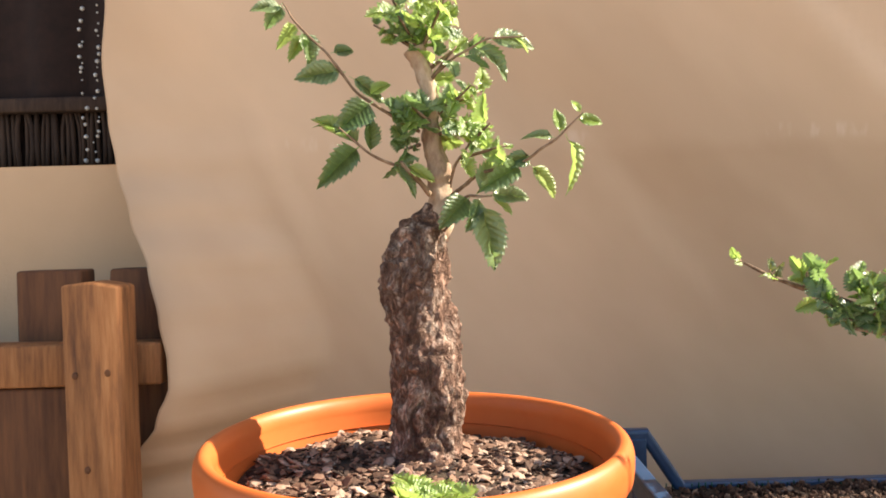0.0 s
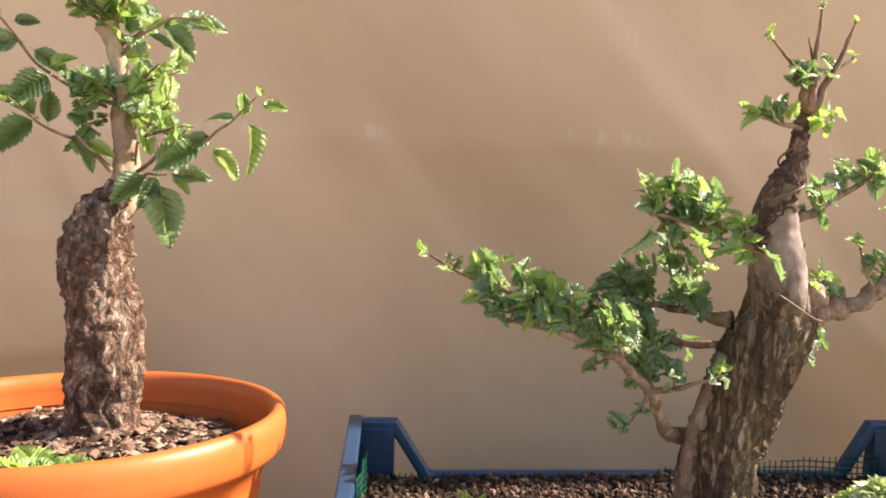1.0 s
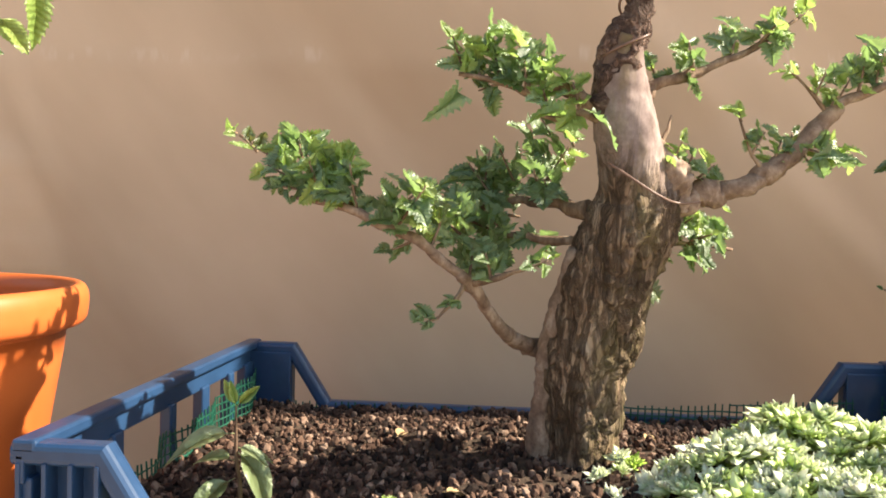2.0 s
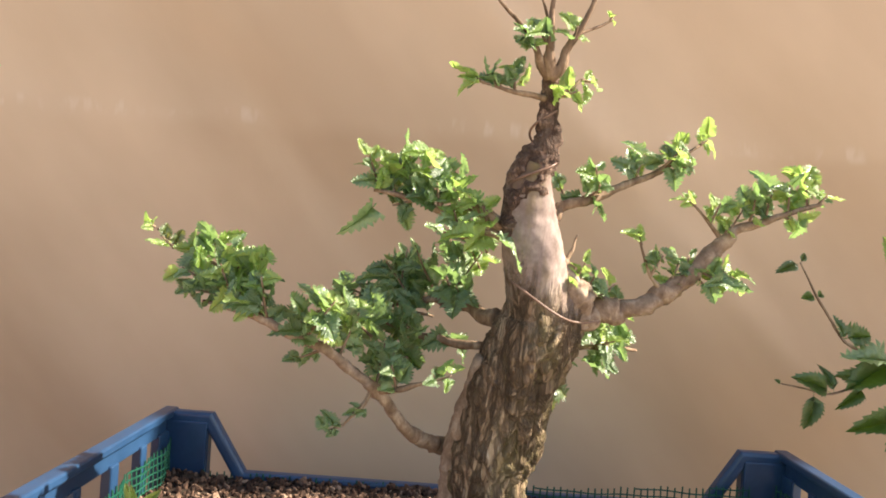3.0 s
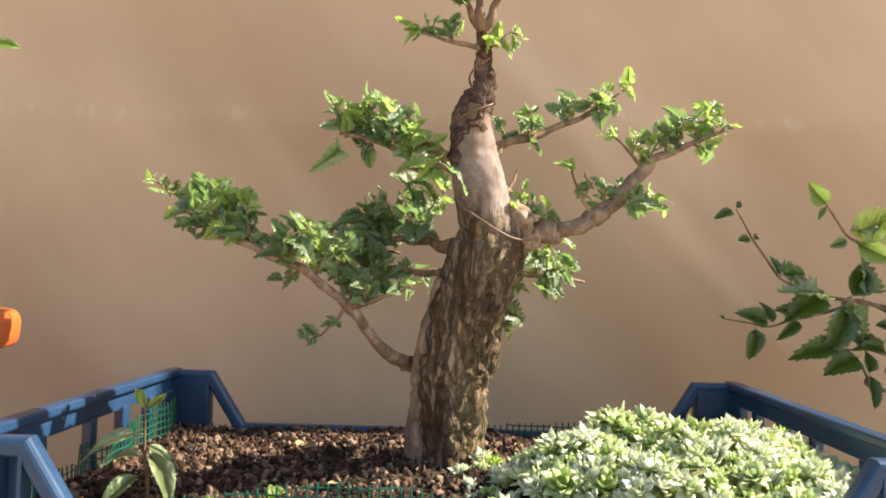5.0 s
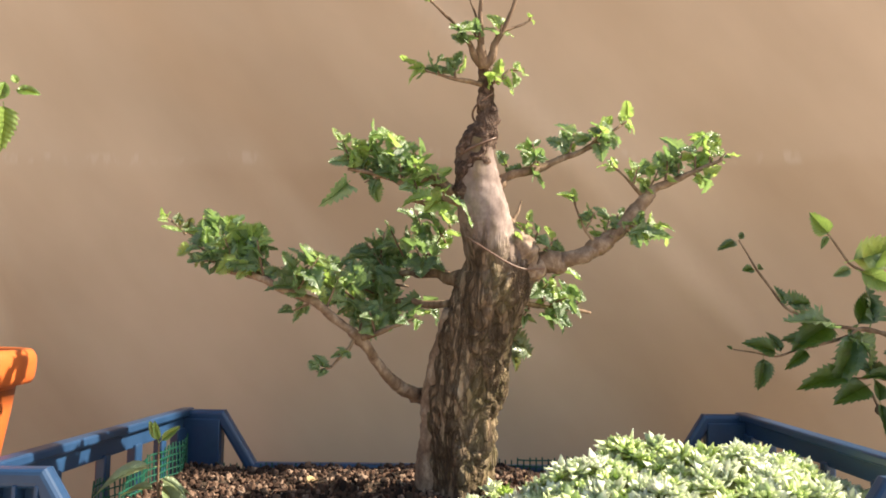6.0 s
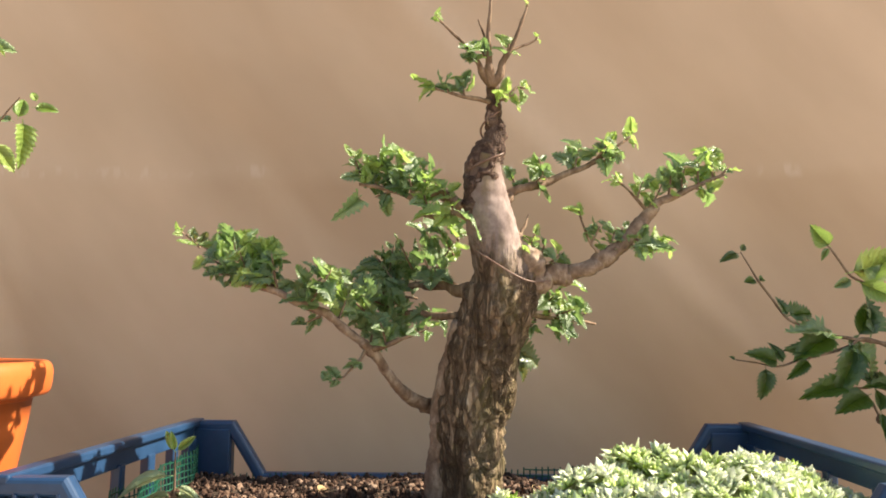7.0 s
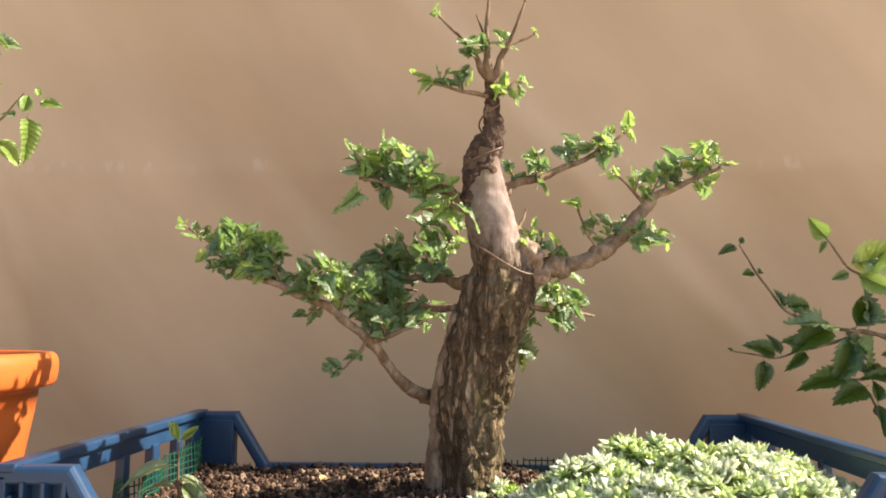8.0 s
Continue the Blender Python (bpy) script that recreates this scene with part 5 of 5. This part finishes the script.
    for pts in (((*f, .0042), (.014, -.080, .508, .0026), (.0135, -.084, .53, .0016), (.0155, -.086, .556, .0008)), ((*f, .004), (.024, -.076, .508, .0025), (.034, -.078, .527, .0017), (.0425, -.080, .550, .0008)),
                ((*f, .0036), (.006, -.084, .506, .002), (-.004, -.089, .518, .0014), (-.02, -.094, .532, .0008)), ((.030, -.077, .518, .0014), (.040, -.07, .524, .001), (.05, -.066, .530, .0006)),
                ((.0138, -.082, .518, .0012), (.009, -.086, .53, .0008), (.006, -.088, .537, .0005)), ((.017, -.064, .484, .002), (.028, -.06, .488, .0014), (.036, -.058, .496, .0008)),
                ((.015, -.066, .482, .0022), (-.004, -.078, .482, .0014), (-.022, -.088, .484, .0007)), ((*(0.1060, -0.0160, 0.3680), .0018), (*(0.0960, -0.0200, 0.3810), .0013), (*(0.0870, -0.0240, 0.4020), .0006)),
                ((*(0.1430, -0.0150, 0.4070), .0018), (*(0.1330, -0.0180, 0.4170), .0012), (*(0.1210, -0.0200, 0.4290), .0006)), ((*(0.0380, -0.0300, 0.3840), .0016), (*(0.0440, -0.0250, 0.3950), .0012), (*(0.0470, -0.0200, 0.4040), .0007))):
        limb(tr, pts, T, 14, 7, "twig")
    limb(tr, [(-.076, -.040, .297, .0026), (-.060, -.052, .301, .002), (-.040, -.060, .309, .0011)], T, 12, 7, "twig")
    limb(tr, [(-.078, -.042, .299, .002), (-.083, -.048, .288, .0015), (-.093, -.052, .277, .0008)], T, 12, 7, "twig")
    sprays = (
        # pad at the end of the low left limb
        ((-.215, -.022, .377), (-.6, -.3, .5), .012, 4, .012, "young olive"), ((-.233, -.010, .390), (-.8, 0, .6), .006, 4, .009, "young"),
        ((-.140, -.069, .339), (-.4, -.3, .9), .026, 9, .019, "green young"), ((-.150, -.062, .345), (-.9, .1, .5), .034, 9, .019, "green young"), ((-.165, -.053, .350), (-.4, -.6, .7), .024, 8, .018, "green young"),
        ((-.180, -.045, .357), (-.7, -.2, .3), .022, 8, .018, "green young"), ((-.128, -.064, .333), (.3, .1, .9), .030, 9, .019, "green"), ((-.160, -.055, .348), (.2, .6, .9), .024, 8, .018, "green young"),
        ((-.172, -.05, .352), (-.8, -.5, -.1), .026, 8, .017, "green"), ((-.145, -.066, .342), (-.2, -.9, .4), .020, 7, .018, "green young"), ((-.120, -.060, .328), (.6, -.3, .7), .034, 8, .018, "young green"),
        ((-.182, -.030, .367), (-.1, -.2, 1), .018, 6, .019, "young green"), ((-.165, -.042, .360), (0, -.3, 1), .020, 6, .020, "green young"), ((-.150, -.056, .351), (.1, -.2, 1), .022, 6, .020, "green young"), ((-.195, -.025, .371), (-.3, -.3, .8), .012, 4, .016, "young green"),
        # foliage along that limb
        ((-.076, -.040, .297), (-.1, .2, 1), .030, 6, .019, "green"), ((-.040, -.060, .309), (.6, -.2, .3), .012, 4, .017, "young green"), ((-.093, -.052, .277), (-.6, -.2, -.2), .012, 5, .014, "green"),
        ((-.083, -.048, .288), (-.5, -.3, -.3), .010, 3, .014, "green"), ((-.062, -.05, .300), (.3, -.3, .8), .018, 5, .019, "green"), ((-.110, -.056, .322), (-.4, .3, -.4), .014, 3, .016, "green"), ((-.1, -.05, .315), (.3, .5, .9), .03, 6, .019, "green young"),
        # dark foliage behind, left of the trunk
        ((-.045, .035, .352), (-.3, .4, .9), .030, 5, .022, "green"), ((-.060, .04, .350), (-.6, -.3, .5), .030, 5, .022, "green"), ((-.030, .025, .352), (-.2, -.5, .8), .030, 5, .021, "green"), ((-.085, .045, .345), (-.7, -.4, .2), .026, 5, .022, "green"),
        ((-.10, .042, .342), (-.6, .3, -.2), .026, 5, .021, "green"), ((-.020, .012, .350), (-.3, .3, .9), .034, 5, .021, "green"), ((-.05, .014, .327), (-.5, -.2, .5), .026, 5, .023, "green"), ((-.075, .03, .332), (-.8, 0, -.2), .022, 6, .022, "green"),
        ((-.06, .02, .329), (.1, -.5, -.6), .018, 5, .024, "green"), ((-.035, .03, .352), (.2, .1, 1), .040, 5, .020, "green young"), ((-.07, .04, .35), (-.2, -.2, 1), .034, 5, .021, "green"),
        ((-0.0130, 0.0300, 0.3760), (-.4, -.2, .9), .034, 4, .027, "green"), ((-0.0290, 0.0400, 0.3670), (-.3, .1, .9), .034, 4, .027, "green"), ((-0.0450, 0.0400, 0.3580), (-.5, -.2, .8), .034, 4, .027, "green"), ((-0.0630, 0.0400, 0.3530), (-.6, .2, .6), .030, 4, .027, "green"),
        ((-0.0220, 0.0300, 0.3490), (-.3, -.4, .2), .034, 4, .029, "green"), ((-0.0440, 0.0300, 0.3400), (-.7, .2, 0), .034, 4, .029, "green"), ((-0.0640, 0.0100, 0.3310), (-.8, -.2, .2), .034, 4, .026, "green"), ((-0.0830, -0.0100, 0.3270), (-.6, -.2, .4), .030, 5, .024, "green young"),
        ((-0.0300, 0.0200, 0.3290), (.1, -.3, -1), .006, 2, .034, "green"), ((-0.0090, 0.0200, 0.3880), (-.3, .2, .9), .024, 7, .022, "green young"), ((-0.0920, -0.0300, 0.3270), (-.4, .3, .6), .024, 7, .02, "green young"), ((-0.0580, -0.0100, 0.3150), (-.2, -.5, -.2), .014, 5, .028, "green"),
        # pad at the upper left
        ((-0.0310, -0.0450, 0.4150), (-.2, .2, 1), .024, 8, .018, "green young"), ((-0.0410, -0.0470, 0.4130), (-.3, -.3, 1), .034, 9, .018, "young green"), ((-0.0520, -0.0490, 0.4160), (-.1, .3, 1), .030, 9, .018, "young green"), ((-0.0600, -0.0500, 0.4180), (-.1, -.3, 1), .028, 9, .018, "green young"),
        ((-0.0710, -0.0510, 0.4190), (-.2, .2, 1), .026, 8, .017, "young green"), ((-0.0800, -0.0520, 0.4210), (-.1, -.2, 1), .022, 7, .016, "young green"), ((-0.0440, -0.0480, 0.4130), (.2, -.7, .4), .018, 7, .019, "green"), ((-0.0600, -0.0500, 0.4170), (-.4, -.3, -.3), .014, 6, .018, "green"),
        ((-0.0290, -0.0480, 0.3980), (-.2, -.5, .6), .018, 6, .019, "young green"), ((-0.0120, -0.0450, 0.4010), (.3, -.8, .5), .020, 6, .021, "young green"),
        # upper right limb
        ((.062, -.012, .431), (.0, -.3, .9), .020, 6, .017, "young green"), ((.050, -.018, .427), (.5, -.6, .3), .016, 5, .019, "green"), ((.085, -.004, .441), (.3, -.2, .9), .022, 6, .018, "young green"), ((.105, .003, .454), (.4, -.4, .6), .020, 6, .018, "green young"),
        ((.118, .006, .463), (.3, .5, .6), .018, 5, .018, "young green"), ((.131, .010, .472), (.8, 0, .3), .008, 4, .016, "young"), ((.110, .004, .457), (.5, -.5, -.3), .012, 4, .019, "green"), ((.04, -.022, .423), (-.3, .3, 1), .022, 5, .015, "young green"),
        # right limb
        ((0.1910, -0.0280, 0.4320), (.1, 0, 1), .020, 7, .017, "young"), ((0.1970, -0.0300, 0.4340), (.7, -.1, .3), .008, 4, .013, "young green"), ((0.1800, -0.0240, 0.4260), (.1, .3, 1), .018, 6, .017, "young green"), ((0.1680, -0.0200, 0.4220), (-.2, -.3, 1), .018, 6, .016, "young green"),
        ((0.1580, -0.0180, 0.4180), (-.1, .2, 1), .020, 6, .016, "green young"), ((0.1220, -0.0200, 0.4280), (-.5, 0, .5), .008, 5, .012, "young"), ((0.1330, -0.0180, 0.4170), (.1, -.3, 1), .014, 5, .014, "young green"), ((0.1440, -0.0160, 0.4080), (.2, -.2, 1), .020, 6, .015, "young green"),
        ((0.1780, -0.0230, 0.4250), (.5, -.3, -.5), .010, 4, .016, "young green"), ((0.0880, -0.0240, 0.4000), (-.3, 0, 1), .008, 4, .013, "young"), ((0.0960, -0.0200, 0.3810), (.2, -.3, .9), .014, 5, .016, "green young"), ((0.1090, -0.0160, 0.3730), (.1, -.4, .9), .018, 7, .016, "green young"),
        ((0.1180, -0.0150, 0.3770), (.1, .2, 1), .018, 5, .014, "green young"), ((0.1290, -0.0140, 0.3880), (1, .1, -.15), .030, 7, .017, "green young"), ((0.1300, -0.0140, 0.3860), (.8, -.4, -.5), .018, 5, .019, "green"), ((0.1270, -0.0150, 0.3840), (.3, -.3, -.8), .010, 3, .016, "young"),
        ((0.0440, -0.0300, 0.3710), (.2, -.2, 1), .016, 5, .014, "green young"), ((0.0550, -0.0250, 0.3670), (.1, -.3, .9), .014, 5, .014, "green"), ((0.0630, -0.0220, 0.3650), (.2, .2, .8), .012, 4, .013, "green young"),
        # low right, behind
        ((.07, .045, .324), (.2, -.3, .8), .018, 5, .018, "young green"), ((.085, .058, .322), (.5, .2, .2), .018, 5, .019, "green"), ((.075, .048, .324), (.4, -.5, -.5), .012, 4, .018, "green"), 
        ((0.0630, 0.0300, 0.3350), (.3, -.4, .3), .016, 4, .021, "green"), ((0.0750, 0.0400, 0.3260), (.5, -.3, .1), .016, 4, .022, "green young"), ((0.0760, 0.0300, 0.3460), (.4, -.2, .6), .014, 4, .020, "young green"), ((0.0570, 0.0350, 0.3230), (.1, -.4, -.5), .014, 4, .022, "green"),
        ((0.0910, 0.0500, 0.3230), (.5, -.2, .2), .014, 4, .018, "young green"),
        # leader
        ((.014, -.080, .508), (-.4, -.3, .6), .012, 4, .015, "young green"), ((.020, -.064, .482), (.6, -.3, .3), .014, 4, .016, "green young"), ((.005, -.084, .506), (-.6, -.2, .4), .014, 4, .015, "green young"), ((-.012, -.083, .483), (-.5, -.3, .5), .012, 4, .016, "green"), ((.026, -.076, .511), (.5, -.2, .5), .012, 3, .014, "young green"),
        ((-.022, -.088, .484), (-.6, -.1, .4), .012, 5, .016, "green young"), ((-.004, -.078, .482), (-.3, -.2, .9), .014, 5, .015, "green young"), ((.006, -.084, .506), (-.5, 0, .2), .010, 3, .014, "young green"), ((.036, -.058, .496), (.8, -.1, -.2), .010, 3, .016, "young"),
        ((-.02, -.094, .532), (-.7, 0, .5), .006, 4, .008, "young"), ((.0425, -.080, .550), (.2, 0, 1), .004, 3, .007, "young"), ((.0155, -.086, .556), (0, 0, 1), .004, 3, .007, "young"), ((.05, -.066, .530), (.6, 0, .6), .004, 3, .007, "young"), ((.03, -.077, .518), (-.2, .2, .8), .008, 3, .010, "young"),
    )
    for s, d, ln, cnt, sz, kinds in sprays:
        spread = Vector((d[0] + rng.gauss(0, 0.28), d[1] + rng.gauss(0, 0.28), d[2] + 0.1))
        spray(tr, T, s, spread, ln * (1.1 if d[2] > 0.6 else 1.0), int(cnt * 1.4 + 0.5), sz * 0.84, kinds, r=0.0008)
    # single larger leaves
    for a, b, kind, n in (((-0.0820, -0.0520, 0.4140), (-0.0970, -0.0600, 0.3940), "green", (.9, -.4, .5)), ((-0.0110, -0.0620, 0.4010), (0.0150, -0.0680, 0.3930), "green", (.35, -.35, .9)), ((-0.0190, -0.0600, 0.3970), (-0.0400, -0.0620, 0.3990), "young", (.2, -.6, .8)),
                          ((.034, .05, .3), (.070, .05, .293), "olive", (0, -.9, .5)), ((.043, .05, .288), (.047, .05, .27), "olive", (.2, -.9, .3)), ((0.0610, 0.0300, 0.3180), (0.0860, 0.0200, 0.3150), "green", (.4, -.2, .9)), ((0.1330, -0.0200, 0.3830), (0.1560, -0.0260, 0.3760), "green", (.5, -.5, .75))):
        a, b = Vector(a), Vector(b)
        leaf(tr, a, b - a, (b - a).length / 1.15, kind, n)
    # training wire
    bm = bmesh.new()
    tube(bm, [(.004, -.052, .372, .0008), (.018, -.0545, .3625, .0008), (.034, -.052, .353, .0008), (.047, -.043, .349, .0008), (.062, -.036, .350, .0008)], 24, 7)
    part("training_wire", bm, M_WIRE, tr, "brown training wire round the trunk")
    bm = bmesh.new()
    pts = []
    for k in range(40):
        a, u = k / 39 * 2 * math.pi * 1.3 + 3.4, k / 39
        r = 0.0138 - 0.0068 * u
        pts.append((0.0125 + 0.0065 * u + r * math.cos(a), -0.0465 - 0.011 * u + r * math.sin(a), 0.432 + 0.044 * u, 0.0008))
    tube(bm, pts, 90, 7)
    part("training_wire", bm, M_WIRE, tr, "brown training wire coiled on the leader")


crate_tree()


# ---------------------------------------------------------------- shrub beside the crate
def shrub():
    sh = thing("shrub", (0.43, 0.0, 0.0773), "leafy shrub with dark toothed leaves beside the crate", "shrub")
    limb(sh, [(.43, .0, .0773, .006), (.425, .0, .14, .005), (.41, -.01, .22, .004), (.40, -.015, .30, .003), (.39, -.02, .38, .002)], M_TWIG, 24, 9, "stem")
    low = limb(sh, [(.405, -.012, .26, .002), (*(0.3010, -0.0200, 0.3040), .0015), (*(0.2630, -0.0200, 0.2920), .0012), (*(0.2310, -0.0200, 0.2830), .0009), (*(0.1990, -0.0200, 0.2880), .0005)], M_TWIG, 24, 7)
    tall = limb(sh, [(.40, -.015, .29, .002), (*(0.2910, -0.0200, 0.3040), .0013), (*(0.2600, -0.0200, 0.3070), .0012), (*(0.2380, -0.0200, 0.3210), .001), (*(0.2190, -0.0200, 0.3480), .0008), (*(0.2060, -0.0200, 0.3710), .0005)], M_TWIG, 26, 7)
    bright = limb(sh, [(.395, -.018, .35, .002), (*(0.3080, -0.0200, 0.3410), .0014), (*(0.2890, -0.0200, 0.3530), .001), (*(0.2750, -0.0200, 0.3740), .0007), (*(0.2660, -0.0200, 0.3820), .0004)], M_TWIG, 20, 7)
    under = limb(sh, [(.41, -.01, .24, .002), (*(0.3060, -0.0200, 0.2680), .0014), (*(0.2860, -0.0200, 0.2670), .0009)], M_TWIG, 14, 7)
    limb(sh, [(.412, -.01, .22, .002), (*(0.3080, -0.0200, 0.2400), .0014), (*(0.3000, -0.0200, 0.2570), .0009)], M_TWIG, 14, 7)
    for row in ((((0.2050, -0.0200, 0.3700), (-0.94, -0.15, -0.34)), .014, "dark"), (((0.2060, -0.0200, 0.3710), (0.62, -0.15, 0.78)), .008, "dark"), (((0.2180, -0.0200, 0.3490), (-0.96, -0.15, -0.29)), .013, "dark"), (((0.2190, -0.0200, 0.3480), (0.80, -0.15, 0.60)), .008, "dark"), (((0.2380, -0.0200, 0.3210), (0.94, -0.15, 0.34)), .022, "dark"), (((0.2390, -0.0200, 0.3200), (-0.08, -0.15, 1.00)), .016, "dark")):
        leaf(tall, row[0][0], row[0][1], row[1] * 0.98, row[2], (0.2, -0.8, 0.5), TOOTHED[row[2]] + LEAVES[row[2]][1:2])
    for row in ((((0.1990, -0.0200, 0.2880), (-0.89, -0.15, 0.45)), .005, "dark"), (((0.2330, -0.0200, 0.2840), (-0.93, -0.15, 0.36)), .024, "dark"), (((0.2210, -0.0200, 0.2840), (-0.20, -0.15, -0.98)), .021, "dark"), (((0.2550, -0.0200, 0.2890), (-0.80, -0.15, -0.60)), .02, "dark"), (((0.2350, -0.0200, 0.2840), (-0.15, -0.15, 0.99)), .017, "dark"), (((0.2670, -0.0200, 0.2940), (-0.99, -0.15, 0.16)), .024, "dark")):
        leaf(low, row[0][0], row[0][1], row[1] * 0.98, row[2], (0.2, -0.9, 0.4), TOOTHED[row[2]] + LEAVES[row[2]][1:2])
    for row in ((((0.2760, -0.0200, 0.3080), (-0.92, -0.15, -0.40)), .034, "dark"), (((0.2760, -0.0200, 0.3050), (-0.98, -0.15, 0.20)), .036, "green"), (((0.2870, -0.0200, 0.3040), (-0.36, -0.15, -0.93)), .036, "dark"), (((0.2910, -0.0200, 0.3040), (0.57, -0.15, 0.82)), .030, "dark"), (((0.2890, -0.0200, 0.3020), (0.79, -0.15, -0.61)), .030, "green"), (((0.3010, -0.0200, 0.3040), (0.40, -0.15, 0.92)), .034, "dark"), (((0.2800, -0.0200, 0.3040), (0.85, -0.15, -0.53)), .026, "green")):
        leaf(tall, row[0][0], row[0][1], row[1] * 0.98, row[2], (0.4, -0.6, 0.7), TOOTHED[row[2]] + LEAVES[row[2]][1:2])
    for row in ((((0.2860, -0.0200, 0.2670), (-1.00, -0.15, -0.04)), .034, "dark"), (((0.3000, -0.0200, 0.2630), (-0.93, -0.15, -0.36)), .028, "dark"), (((0.3040, -0.0200, 0.2680), (-0.71, -0.15, 0.71)), .026, "dark"), (((0.3060, -0.0200, 0.2520), (-0.23, -0.15, -0.97)), .026, "dark"), (((0.2980, -0.0200, 0.2670), (0.84, -0.15, 0.54)), .026, "dark"), (((0.3050, -0.0200, 0.2480), (0.45, -0.15, 0.89)), .02, "dark")):
        leaf(under, row[0][0], row[0][1], row[1] * 0.98, row[2], (0.3, -0.7, 0.6), TOOTHED[row[2]] + LEAVES[row[2]][1:2])
    for row in ((((0.2850, -0.0200, 0.3540), (0.90, -0.30, 0.25)), .042, "young"), (((0.2760, -0.0200, 0.3750), (-0.76, -0.35, 0.55)), .020, "young"), (((0.2930, -0.0200, 0.3490), (0.85, -0.20, -0.45)), .028, "young"), (((0.2910, -0.0200, 0.3500), (-0.93, -0.15, -0.37)), .014, "green"), (((0.2740, -0.0200, 0.3750), (-0.60, -0.15, -0.80)), .010, "green"), (((0.3020, -0.0200, 0.3450), (0.45, -0.20, 0.80)), .03, "young")):
        leaf(bright, row[0][0], row[0][1], row[1] * 0.98, row[2], (-0.55, -0.80, -0.1), TOOTHED[row[2]], 0.0)
    # crowded leaves near the stem
    r = random.Random(41)
    for twig, x0, x1, z0, z1, n in ((low, 0.315, 0.40, 0.245, 0.305, 12), (under, 0.318, 0.41, 0.20, 0.280, 18)):
        for _ in range(n):
            at = (r.uniform(x0, x1), -0.02 + r.gauss(0, 0.025), r.uniform(z0, z1))
            leaf(twig, at, (r.gauss(-0.4, 0.7), r.gauss(-0.2, 0.5), r.gauss(-0.1, 0.6)), r.uniform(0.022, 0.036), "dark", (0.3, -0.6, 0.7), TOOTHED["dark"])
    # it stands back, near the sheet
    sh.location, sh.scale = (0.5915, 0.2173, 0.0), (1.358, 1.358, 1.358)


shrub()
